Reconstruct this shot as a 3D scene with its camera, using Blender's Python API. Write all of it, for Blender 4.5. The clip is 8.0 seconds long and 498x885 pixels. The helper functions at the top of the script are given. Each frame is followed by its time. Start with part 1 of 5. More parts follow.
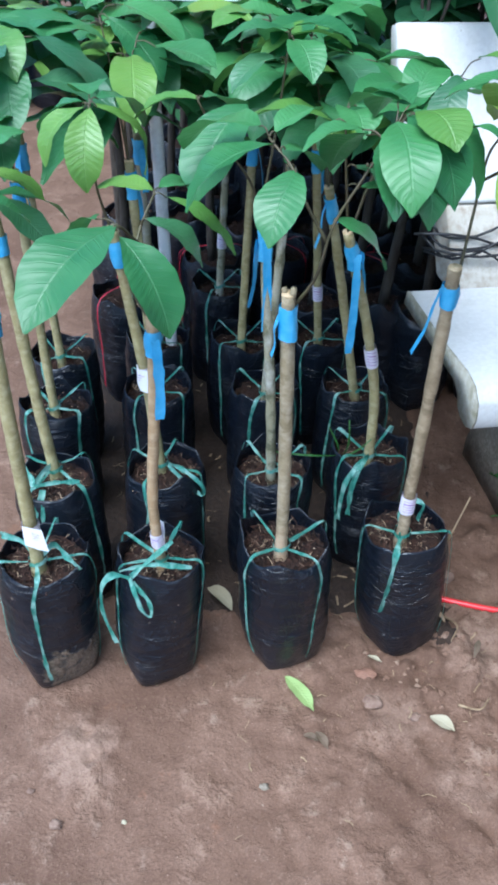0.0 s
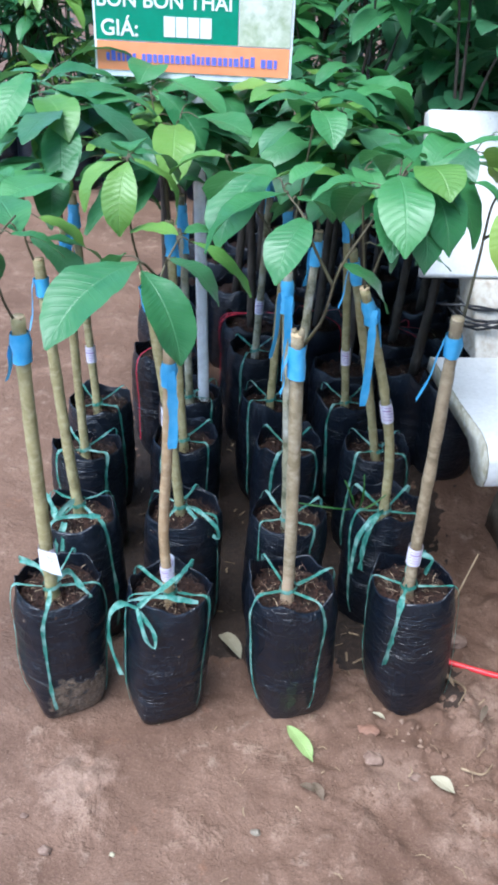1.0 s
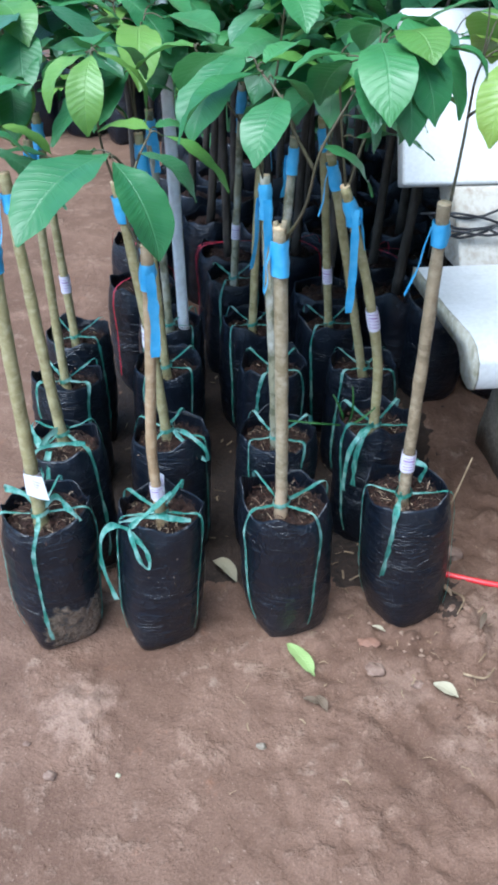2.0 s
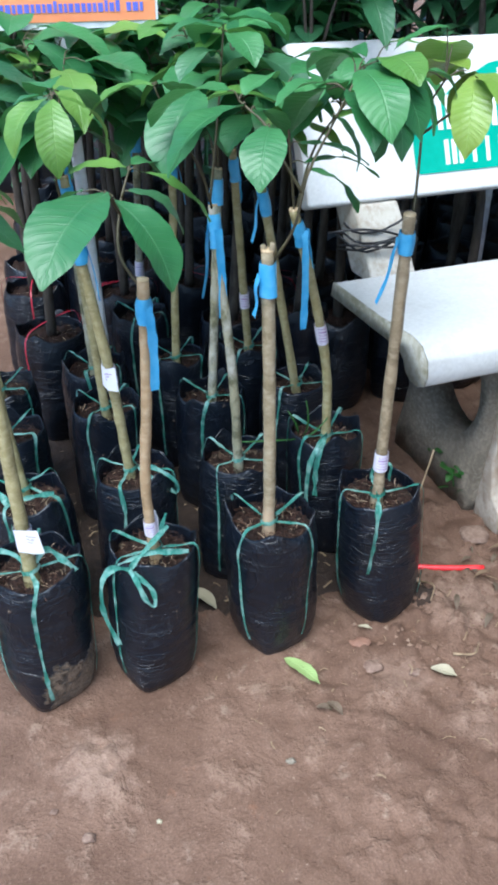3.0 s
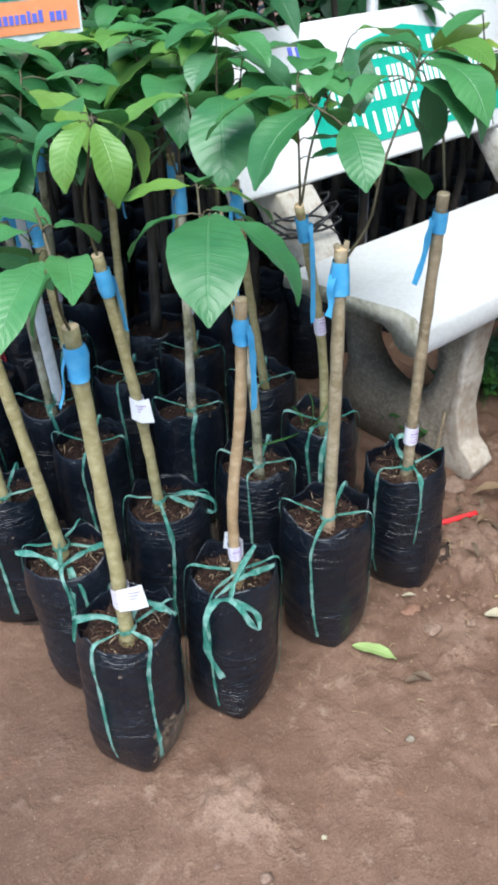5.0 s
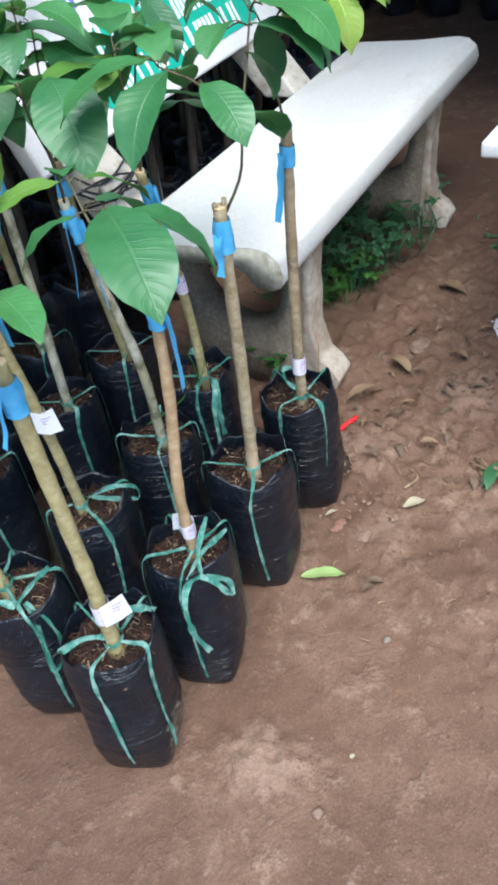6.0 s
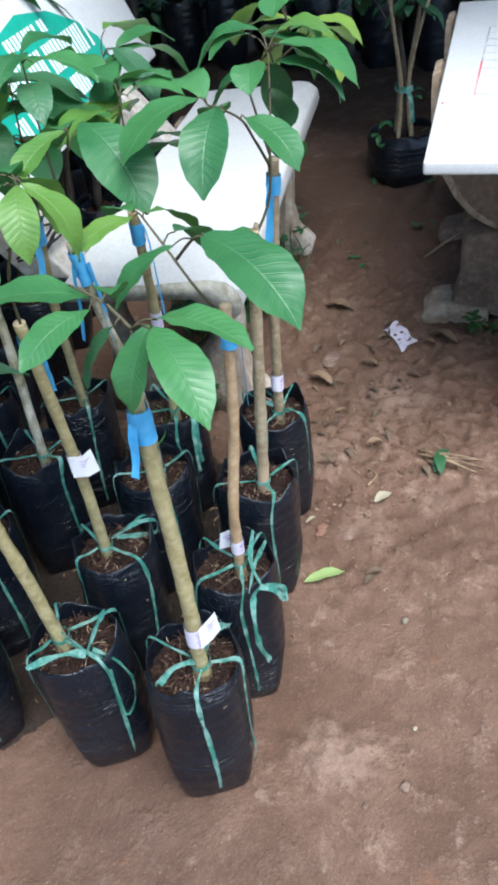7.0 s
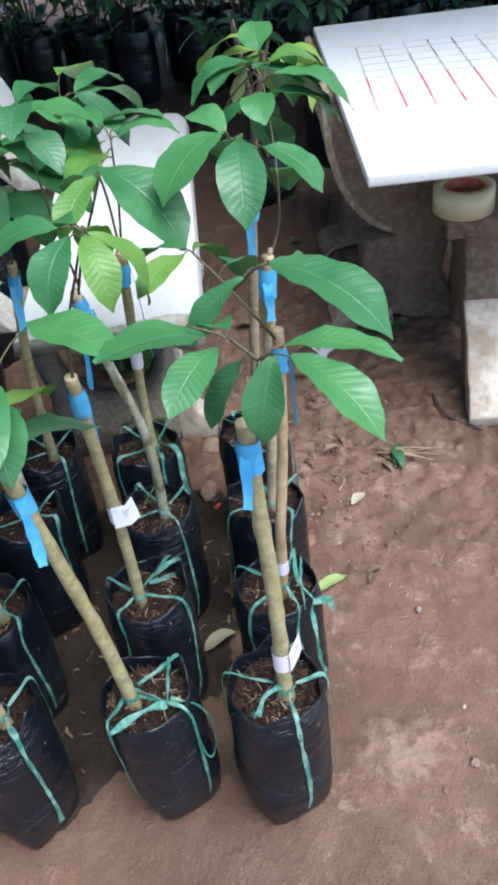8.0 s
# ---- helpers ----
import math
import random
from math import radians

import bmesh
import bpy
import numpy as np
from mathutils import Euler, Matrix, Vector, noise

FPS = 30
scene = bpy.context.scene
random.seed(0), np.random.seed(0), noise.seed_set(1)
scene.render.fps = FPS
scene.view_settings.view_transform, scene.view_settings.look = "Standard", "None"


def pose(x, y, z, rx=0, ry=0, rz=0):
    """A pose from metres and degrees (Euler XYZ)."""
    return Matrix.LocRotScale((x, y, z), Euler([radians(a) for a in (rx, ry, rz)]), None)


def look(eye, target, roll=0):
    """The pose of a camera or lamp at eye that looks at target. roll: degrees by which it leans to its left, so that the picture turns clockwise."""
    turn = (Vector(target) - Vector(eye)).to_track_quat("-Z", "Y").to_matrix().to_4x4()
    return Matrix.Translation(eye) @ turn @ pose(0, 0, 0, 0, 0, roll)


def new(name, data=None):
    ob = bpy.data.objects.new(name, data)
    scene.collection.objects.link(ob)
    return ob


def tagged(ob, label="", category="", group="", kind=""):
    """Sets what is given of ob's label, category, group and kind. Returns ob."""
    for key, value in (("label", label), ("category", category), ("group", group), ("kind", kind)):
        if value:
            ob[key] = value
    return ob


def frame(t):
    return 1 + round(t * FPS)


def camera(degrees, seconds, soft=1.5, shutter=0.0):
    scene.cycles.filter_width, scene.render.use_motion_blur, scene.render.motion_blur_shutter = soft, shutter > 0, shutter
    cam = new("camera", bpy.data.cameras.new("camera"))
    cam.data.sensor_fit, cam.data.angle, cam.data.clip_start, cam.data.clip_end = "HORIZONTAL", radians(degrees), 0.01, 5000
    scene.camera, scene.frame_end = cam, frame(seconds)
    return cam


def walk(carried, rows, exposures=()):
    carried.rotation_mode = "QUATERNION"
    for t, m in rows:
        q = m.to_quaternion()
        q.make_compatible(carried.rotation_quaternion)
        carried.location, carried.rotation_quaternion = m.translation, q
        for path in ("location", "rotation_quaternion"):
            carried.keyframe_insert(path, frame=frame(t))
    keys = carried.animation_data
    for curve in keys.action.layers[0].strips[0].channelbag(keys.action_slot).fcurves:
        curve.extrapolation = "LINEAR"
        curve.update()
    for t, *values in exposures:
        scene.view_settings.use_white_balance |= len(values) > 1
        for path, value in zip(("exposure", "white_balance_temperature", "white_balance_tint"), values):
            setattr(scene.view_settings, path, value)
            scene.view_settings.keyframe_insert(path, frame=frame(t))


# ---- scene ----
cam = camera(33.4, 8.0, 3.5)
PATH = [
    (0, (-0.025, 0.293, 1.123), (-0.059, 1.854, -0.126), 2.4),
    (0.5, (0.018, 0.254, 1.096), (-0.057, 1.855, -0.1), 1.7),
    (1, (0.037, 0.221, 1.097), (-0.139, 1.896, 0.018), 3.1),
    (1.5, (0.045, 0.216, 1.042), (-0.164, 1.835, -0.114), 0.9),
    (2, (0.033, 0.208, 1.024), (-0.092, 1.834, -0.133), 1.0),
    (2.2, (0.008, 0.208, 1.021), (-0.03, 1.845, -0.128), 1.5),
    (3.3, (-0.241, 0.182, 1.017), (0.089, 1.838, -0.056), -0.2),
    (3.5, (-0.268, 0.191, 1.028), (0.074, 1.829, -0.066), -0.3),
    (4, (-0.296, 0.261, 1.002), (0.091, 1.875, -0.114), -1.6),
    (4.2, (-0.307, 0.296, 0.994), (0.117, 1.902, -0.119), -1.6),
    (5.3, (-0.603, 0.357, 1.051), (0.282, 1.739, -0.093), -4.4),
    (5.5, (-0.609, 0.377, 1.057), (0.318, 1.697, -0.126), -6.8),
    (6, (-0.653, 0.468, 1.078), (0.428, 1.57, -0.193), -9.7),
    (6.5, (-0.798, 0.587, 1.102), (0.494, 1.454, -0.155), -7.3),
    (7, (-0.881, 0.707, 1.112), (0.52, 1.419, -0.125), -7.3),
    (7.5, (-0.891, 0.839, 1.123), (0.558, 1.407, -0.133), -7.4),
    (8, (-0.961, 0.963, 1.144), (0.582, 1.291, -0.086), -7.8),
]
walk(cam, [(t, look(eye, target, roll)) for t, eye, target, roll in PATH], [(0.0, 1.13, 5250, 6), (1.0, 1.29, 5420, 9), (2.0, 1.21, 5300, 6), (3.5, 1.09, 5720, 6), (5.5, 1.08, 5980, 7), (7.0, 1.0, 5820, 8), (8.0, 1.07, 5850, 9)])

# ---- world and light ----
SUN_EL, SUN_AZ = 62.0, 214.0
world = bpy.data.worlds.new("sky")
scene.world = world
world.use_nodes = True
wn = world.node_tree.nodes
sky = wn.new("ShaderNodeTexSky")
sky.sky_type = "NISHITA"
sky.sun_disc = False
sky.sun_elevation, sky.sun_rotation = radians(SUN_EL), radians(SUN_AZ)
sky.dust_density, sky.air_density = 1.0, 1.0
wn["Background"].inputs["Strength"].default_value = 0.135
world.node_tree.links.new(sky.outputs[0], wn["Background"].inputs["Color"])
sun_data = bpy.data.lights.new("sun", "SUN")
sun_data.energy, sun_data.angle, sun_data.color = 3.5, radians(48), (1.0, 0.96, 0.9)
sun = new("sun", sun_data)
sun.matrix_world = pose(0, 0, 8, 90 - SUN_EL, 0, 180 - SUN_AZ)


# ---- materials ----
def nodes_of(name):
    m = bpy.data.materials.new(name)
    m.use_nodes = True
    t = m.node_tree
    return m, t, t.nodes["Principled BSDF"]


def link(t, a, b):
    t.links.new(a, b)


def val(t, op, a, b=None, clamp=False):
    n = t.nodes.new("ShaderNodeMath")
    n.operation, n.use_clamp = op, clamp
    for i, v in enumerate((a, b)):
        if v is None:
            continue
        if isinstance(v, (int, float)):
            n.inputs[i].default_value = v
        else:
            link(t, v, n.inputs[i])
    return n.outputs[0]


def blend(t, f, a, b):
    n = t.nodes.new("ShaderNodeMix")
    n.data_type = "RGBA"
    for i, v in ((0, f), (6, a), (7, b)):
        if isinstance(v, (int, float)):
            n.inputs[i].default_value = v
        elif isinstance(v, tuple):
            n.inputs[i].default_value = (*v[:3], 1)
        else:
            link(t, v, n.inputs[i])
    return n.outputs[2]


def coords(t, scale=(1, 1, 1), kind="Object"):
    c = t.nodes.new("ShaderNodeTexCoord")
    m = t.nodes.new("ShaderNodeMapping")
    m.inputs["Scale"].default_value = scale
    link(t, c.outputs[kind], m.inputs["Vector"])
    return m.outputs[0]


def chance(t):
    return t.nodes.new("ShaderNodeObjectInfo").outputs["Random"]


def cloud(t, scale, detail=4.0, rough=0.6, vec=None, w=None, warp=0.0):
    n = t.nodes.new("ShaderNodeTexNoise")
    n.inputs["Scale"].default_value, n.inputs["Detail"].default_value, n.inputs["Roughness"].default_value = scale, detail, rough
    n.inputs["Distortion"].default_value = warp
    if w is not None:
        n.noise_dimensions = "4D"
        link(t, w, n.inputs["W"])
    link(t, vec if vec is not None else coords(t), n.inputs["Vector"])
    return n.outputs["Fac"]


def ramp(t, f, lo, hi):
    n = t.nodes.new("ShaderNodeMapRange")
    n.inputs[1].default_value, n.inputs[2].default_value = lo, hi
    link(t, f, n.inputs[0])
    return n.outputs[0]


def bump(t, p, height, strength, dist):
    n = t.nodes.new("ShaderNodeBump")
    n.inputs["Strength"].default_value, n.inputs["Distance"].default_value = strength, dist
    link(t, height, n.inputs["Height"])
    link(t, n.outputs[0], p.inputs["Normal"])


def stuff_mat(name, ca, cb, cc, big, small, rough=0.8, relief=0.4, dist=0.004, stretch=(1, 1, 1), spec=0.4, low=0.35, high=0.65, gloss_var=0.1):
    """Two clouds of colour, a large and a small one, with relief from both."""
    m, t, p = nodes_of(name)
    w = val(t, "MULTIPLY", chance(t), 37.0)
    v = coords(t, stretch)
    f1 = ramp(t, cloud(t, big, 4, 0.6, v, w), low, high)
    f2 = cloud(t, small, 5, 0.65, v, w)
    col = blend(t, f1, ca, cb)
    col = blend(t, ramp(t, f2, 0.45, 0.75), col, cc)
    link(t, col, p.inputs["Base Color"])
    r = val(t, "ADD", val(t, "MULTIPLY", f2, gloss_var * 2), rough - gloss_var)
    link(t, r, p.inputs["Roughness"])
    p.inputs["Specular IOR Level"].default_value = spec
    bump(t, p, val(t, "ADD", val(t, "MULTIPLY", f1, 0.4), f2), relief, dist)
    return m


def earth_mat():
    """Trodden laterite: wide damp and dry patches, a broken pale crust, dark pits and fine grit; shade past the bench
    is painted in.
    """
    m, t, p = nodes_of("earth")
    v = coords(t)
    big = ramp(t, cloud(t, 2.1, 4, 0.6, v), 0.36, 0.62)
    mid = ramp(t, cloud(t, 7.0, 6, 0.66, v, warp=0.4), 0.45, 0.64)
    crust = ramp(t, cloud(t, 15.0, 5, 0.62, v), 0.55, 0.66)
    clod = cloud(t, 46.0, 4, 0.62, v, warp=0.3)
    fine = cloud(t, 95.0, 4, 0.6, v)
    grain = cloud(t, 330.0, 3, 0.65, v)
    grit = ramp(t, cloud(t, 210.0, 2, 0.5, v), 0.7, 0.76)
    col = blend(t, big, (0.099, 0.0555, 0.0355), (0.142, 0.083, 0.054))
    col = blend(t, val(t, "MULTIPLY", mid, 0.75), col, (0.184, 0.112, 0.076))
    col = blend(t, val(t, "MULTIPLY", val(t, "MULTIPLY", crust, ramp(t, mid, -0.3, 1.0)), 0.7), col, (0.272, 0.18, 0.126))
    spots = val(t, "MULTIPLY", ramp(t, cloud(t, 30.0, 5, 0.68, v), 0.56, 0.72), ramp(t, cloud(t, 3.4, 2, 0.5, v), 0.44, 0.6))
    col = blend(t, val(t, "MULTIPLY", spots, 0.6), col, (0.31, 0.232, 0.172))
    # small spots pale; wide ones dark, the last painting in shade past the bench
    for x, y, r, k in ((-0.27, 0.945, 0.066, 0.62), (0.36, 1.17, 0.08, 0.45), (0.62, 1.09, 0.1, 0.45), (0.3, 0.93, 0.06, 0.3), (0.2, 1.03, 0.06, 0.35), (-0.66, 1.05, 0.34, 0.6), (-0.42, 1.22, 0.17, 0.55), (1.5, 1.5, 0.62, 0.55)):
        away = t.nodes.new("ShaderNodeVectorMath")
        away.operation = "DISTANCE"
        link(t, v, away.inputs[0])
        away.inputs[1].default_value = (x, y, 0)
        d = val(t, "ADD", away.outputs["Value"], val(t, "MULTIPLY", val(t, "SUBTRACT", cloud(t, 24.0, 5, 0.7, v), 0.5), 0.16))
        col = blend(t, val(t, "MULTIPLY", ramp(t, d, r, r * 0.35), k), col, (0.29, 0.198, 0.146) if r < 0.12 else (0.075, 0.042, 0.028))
    col = blend(t, val(t, "MULTIPLY", ramp(t, clod, 0.44, 0.28), 0.4), col, (0.085, 0.046, 0.031))
    col = blend(t, val(t, "MULTIPLY", ramp(t, fine, 0.44, 0.25), 0.6), col, (0.090, 0.049, 0.033))
    rust = ramp(t, cloud(t, 11.0, 5, 0.7, v), 0.62, 0.72)
    col = blend(t, val(t, "MULTIPLY", rust, 0.45), col, (0.215, 0.098, 0.05))
    col = blend(t, val(t, "MULTIPLY", ramp(t, grain, 0.52, 0.36), 0.3), col, (0.06, 0.036, 0.025))
    col = blend(t, val(t, "MULTIPLY", ramp(t, grain, 0.56, 0.7), 0.2), col, (0.34, 0.24, 0.18))
    col = blend(t, val(t, "MULTIPLY", grit, 0.4), col, (0.405, 0.31, 0.231))
    link(t, col, p.inputs["Base Color"])
    link(t, val(t, "SUBTRACT", 0.92, val(t, "MULTIPLY", big, 0.14)), p.inputs["Roughness"])
    p.inputs["Specular IOR Level"].default_value = 0.25
    h = val(t, "ADD", val(t, "MULTIPLY", mid, 0.5), val(t, "MULTIPLY", fine, 0.25))
    h = val(t, "ADD", h, val(t, "MULTIPLY", crust, 0.4))
    h = val(t, "ADD", h, val(t, "MULTIPLY", clod, 0.5))
    bump(t, p, val(t, "ADD", h, val(t, "MULTIPLY", grain, 0.12)), 0.7, 0.008)
    return m


def bag_mat(name="bag_film", mud=None):
    """Thin black film; mud = (x, y, reach, height) turns a dried splash towards (x, y)."""
    m, t, p = nodes_of(name)
    w = val(t, "MULTIPLY", chance(t), 53.0)
    v = coords(t)
    dust = ramp(t, cloud(t, 9.0, 6, 0.7, v, w), 0.52, 0.8)
    specks = ramp(t, cloud(t, 85.0, 3, 0.6, v, w), 0.7, 0.74)
    fine = cloud(t, 330.0, 3, 0.6, v, w)
    patch = ramp(t, cloud(t, 13.0, 3, 0.6, v, w), 0.44, 0.66)
    powder = val(t, "MULTIPLY", ramp(t, fine, 0.56, 0.72), patch)
    scuff = ramp(t, cloud(t, 40.0, 5, 0.7, coords(t, (1, 1, 3)), w), 0.6, 0.8)
    col = blend(t, val(t, "MULTIPLY", dust, 0.22), (0.0045, 0.007, 0.0122), (0.045, 0.054, 0.07))
    col = blend(t, val(t, "MULTIPLY", scuff, 0.2), col, (0.16, 0.17, 0.19))
    col = blend(t, val(t, "MULTIPLY", powder, 0.4), col, (0.17, 0.16, 0.16))
    col = blend(t, val(t, "MULTIPLY", specks, 0.6), col, (0.27, 0.21, 0.16))
    rough = val(t, "ADD", val(t, "MULTIPLY", dust, 0.2), 0.29)
    splash = val(t, "MULTIPLY", dust, 0.0)
    if mud:
        x, y, reach, height = mud
        sep = t.nodes.new("ShaderNodeSeparateXYZ")
        link(t, v, sep.inputs[0])
        toward = val(t, "ADD", val(t, "MULTIPLY", sep.outputs[0], x), val(t, "MULTIPLY", sep.outputs[1], y))
        edge = val(t, "SUBTRACT", cloud(t, 34.0, 6, 0.72, v), 0.5)
        low = ramp(t, val(t, "ADD", sep.outputs[2], val(t, "MULTIPLY", edge, 0.09)), height, height - 0.006)
        near = ramp(t, val(t, "ADD", toward, val(t, "MULTIPLY", edge, 0.07)), reach, reach + 0.006)
        splash = val(t, "MULTIPLY", val(t, "MULTIPLY", low, near), ramp(t, cloud(t, 60.0, 5, 0.7, v), 0.3, 0.46))
        clay = blend(t, ramp(t, cloud(t, 130.0, 5, 0.75, v), 0.3, 0.7), (0.075, 0.052, 0.034), (0.33, 0.235, 0.16))
        col = blend(t, val(t, "MULTIPLY", splash, 0.92), col, clay)
        rough = val(t, "ADD", rough, val(t, "MULTIPLY", splash, 0.5), True)
    link(t, col, p.inputs["Base Color"])
    link(t, rough, p.inputs["Roughness"])
    p.inputs["Specular IOR Level"].default_value = 0.45

    def creases(scale, stretch, thin, warp):
        """Sharp ridges where a stretched cloud crosses its middle."""
        c = cloud(t, scale, 3, 0.55, coords(t, stretch), w, warp=warp)
        return ramp(t, val(t, "ABSOLUTE", val(t, "SUBTRACT", c, 0.5)), thin, 0.0)

    here = ramp(t, cloud(t, 9.0, 2, 0.5, coords(t, (0.6, 0.6, 1.6)), w), 0.44, 0.62)
    swell = cloud(t, 9.0, 4, 0.5, coords(t, (1, 1, 1.7)), w, warp=0.8)
    level = creases(9.0, (1, 1, 5.5), 0.03, 0.5)
    level2 = creases(17.0, (1, 1, 4.0), 0.035, 1.0)
    slant = creases(10.0, (1.6, 1.6, 1.0), 0.02, 1.4)
    h = val(t, "ADD", val(t, "MULTIPLY", swell, 0.4), val(t, "MULTIPLY", val(t, "MULTIPLY", level, here), 0.12))
    h = val(t, "ADD", h, val(t, "MULTIPLY", val(t, "MULTIPLY", level2, here), 0.05))
    h = val(t, "ADD", h, val(t, "MULTIPLY", slant, 0.05))
    h = val(t, "ADD", h, val(t, "MULTIPLY", val(t, "MULTIPLY", cloud(t, 210.0, 3, 0.6, v, w), ramp(t, patch, -0.2, 1.0)), 0.12))
    if mud:
        h = val(t, "ADD", h, val(t, "MULTIPLY", splash, val(t, "ADD", cloud(t, 120.0, 4, 0.7, v), 0.1)))
    bump(t, p, h, 1.0, 0.012)
    return m


def leaf_mat(name, dark, light, rib, rough=0.4):
    """Leaf blade: the rib runs along v, side veins climb towards the edge."""
    m, t, p = nodes_of(name)
    uv = t.nodes.new("ShaderNodeUVMap").outputs[0]
    sep = t.nodes.new("ShaderNodeSeparateXYZ")
    link(t, uv, sep.inputs[0])
    side = val(t, "ABSOLUTE", val(t, "SUBTRACT", val(t, "MULTIPLY", sep.outputs[0], 2.0), 1.0))
    rnd = chance(t)
    v = coords(t)
    mott = cloud(t, 26.0, 4, 0.6, v, val(t, "MULTIPLY", rnd, 29.0))
    base = blend(t, val(t, "ADD", val(t, "MULTIPLY", rnd, 0.65), val(t, "MULTIPLY", ramp(t, mott, 0.3, 0.7), 0.35)), dark, light)
    wave = val(t, "SINE", val(t, "ADD", val(t, "MULTIPLY", val(t, "SUBTRACT", sep.outputs[1], val(t, "MULTIPLY", side, 0.13)), 84.0), val(t, "MULTIPLY", mott, 6.0)))
    fine = cloud(t, 160.0, 3, 0.6, v)
    scab = ramp(t, cloud(t, 55.0, 4, 0.7, v, val(t, "MULTIPLY", rnd, 61.0)), 0.7, 0.76)
    base = blend(t, val(t, "MULTIPLY", scab, 0.7), base, (0.3, 0.26, 0.12))
    vein = ramp(t, wave, 0.86, 1.0)
    vein = val(t, "MULTIPLY", vein, ramp(t, side, 1.0, 0.35))
    mid = ramp(t, side, 0.06, 0.02)
    mark = val(t, "MAXIMUM", val(t, "MULTIPLY", vein, 0.2), mid)
    col = blend(t, val(t, "MULTIPLY", mark, 0.22), base, rib)
    link(t, col, p.inputs["Base Color"])
    link(t, val(t, "ADD", val(t, "MULTIPLY", mott, 0.4), rough - 0.22), p.inputs["Roughness"])
    p.inputs["Specular IOR Level"].default_value = 0.55
    h = val(t, "ADD", val(t, "SUBTRACT", val(t, "MULTIPLY", val(t, "SUBTRACT", ramp(t, wave, -1.0, 0.9), val(t, "MULTIPLY", vein, 1.6)), 0.5), mid), val(t, "MULTIPLY", mott, 0.9))
    bump(t, p, val(t, "ADD", h, val(t, "MULTIPLY", fine, 0.35)), 0.42, 0.0012)
    tr = t.nodes.new("ShaderNodeBsdfTranslucent")
    link(t, blend(t, 0.5, col, (0.12, 0.34, 0.07)), tr.inputs["Color"])
    mix = t.nodes.new("ShaderNodeMixShader")
    mix.inputs[0].default_value = 0.2
    link(t, p.outputs[0], mix.inputs[1])
    link(t, tr.outputs[0], mix.inputs[2])
    link(t, mix.outputs[0], t.nodes["Material Output"].inputs[0])
    return m


def film_mat(name, ca, cb, rough, trans=0.0, scale=60.0):
    m, t, p = nodes_of(name)
    f = cloud(t, scale, 3, 0.6, coords(t), val(t, "MULTIPLY", chance(t), 17.0))
    link(t, blend(t, ramp(t, f, 0.3, 0.7), ca, cb), p.inputs["Base Color"])
    p.inputs["Roughness"].default_value = rough
    bump(t, p, f, 0.35, 0.002)
    if trans:
        tr = t.nodes.new("ShaderNodeBsdfTranslucent")
        tr.inputs["Color"].default_value = (*cb, 1)
        mix = t.nodes.new("ShaderNodeMixShader")
        mix.inputs[0].default_value = trans
        link(t, p.outputs[0], mix.inputs[1])
        link(t, tr.outputs[0], mix.inputs[2])
        link(t, mix.outputs[0], t.nodes["Material Output"].inputs[0])
    return m


def fibre_mat():
    """Coir strands, most of them dark, a few bleached."""
    m, t, p = nodes_of("coir_fibre")
    each = t.nodes.new("ShaderNodeNewGeometry").outputs["Random Per Island"]
    col = blend(t, ramp(t, each, 0.0, 0.8), (0.007, 0.003, 0.002), (0.075, 0.029, 0.014))
    col = blend(t, ramp(t, each, 0.84, 0.95), col, (0.42, 0.31, 0.2))
    link(t, col, p.inputs["Base Color"])
    p.inputs["Roughness"].default_value = 0.8
    return m


def ribbon_mat():
    """Thin stretched green film, streaked with paler green and a little see-through; pale blotches paint in its
    highlights.
    """
    m, t, p = nodes_of("green_ribbon")
    w = val(t, "MULTIPLY", chance(t), 17.0)
    f = cloud(t, 260.0, 4, 0.65, coords(t, (1, 1, 0.12)), w)
    g = cloud(t, 40.0, 3, 0.6, coords(t), w)
    col = blend(t, ramp(t, f, 0.35, 0.65), (0.03, 0.2, 0.15), (0.13, 0.4, 0.315))
    # highlights of the film, put into its colour as pale blotches
    col = blend(t, val(t, "MULTIPLY", ramp(t, g, 0.46, 0.62), 0.8), col, (0.4, 0.66, 0.58))
    link(t, col, p.inputs["Base Color"])
    p.inputs["Roughness"].default_value = 0.3
    bump(t, p, val(t, "ADD", f, g), 0.5, 0.002)
    tr = t.nodes.new("ShaderNodeBsdfTranslucent")
    link(t, col, tr.inputs["Color"])
    clear = t.nodes.new("ShaderNodeBsdfTransparent")
    clear.inputs["Color"].default_value = (0.55, 0.85, 0.75, 1)
    a, b = t.nodes.new("ShaderNodeMixShader"), t.nodes.new("ShaderNodeMixShader")
    a.inputs[0].default_value = 0.3
    link(t, p.outputs[0], a.inputs[1])
    link(t, tr.outputs[0], a.inputs[2])
    b.inputs[0].default_value = 0.22
    link(t, a.outputs[0], b.inputs[1])
    link(t, clear.outputs[0], b.inputs[2])
    link(t, b.outputs[0], t.nodes["Material Output"].inputs[0])
    return m


def collared(m, colour):
    """Bark that turns to a paler colour at the root collar, just over the soil."""
    t = m.node_tree
    p = t.nodes["Principled BSDF"]
    sep = t.nodes.new("ShaderNodeSeparateXYZ")
    link(t, coords(t), sep.inputs[0])
    f = ramp(t, val(t, "ADD", sep.outputs[2], val(t, "MULTIPLY", cloud(t, 60.0, 4, 0.7), 0.05)), 0.335, 0.29)
    link(t, blend(t, val(t, "MULTIPLY", f, 0.8), p.inputs["Base Color"].links[0].from_socket, colour), p.inputs["Base Color"])
    return m


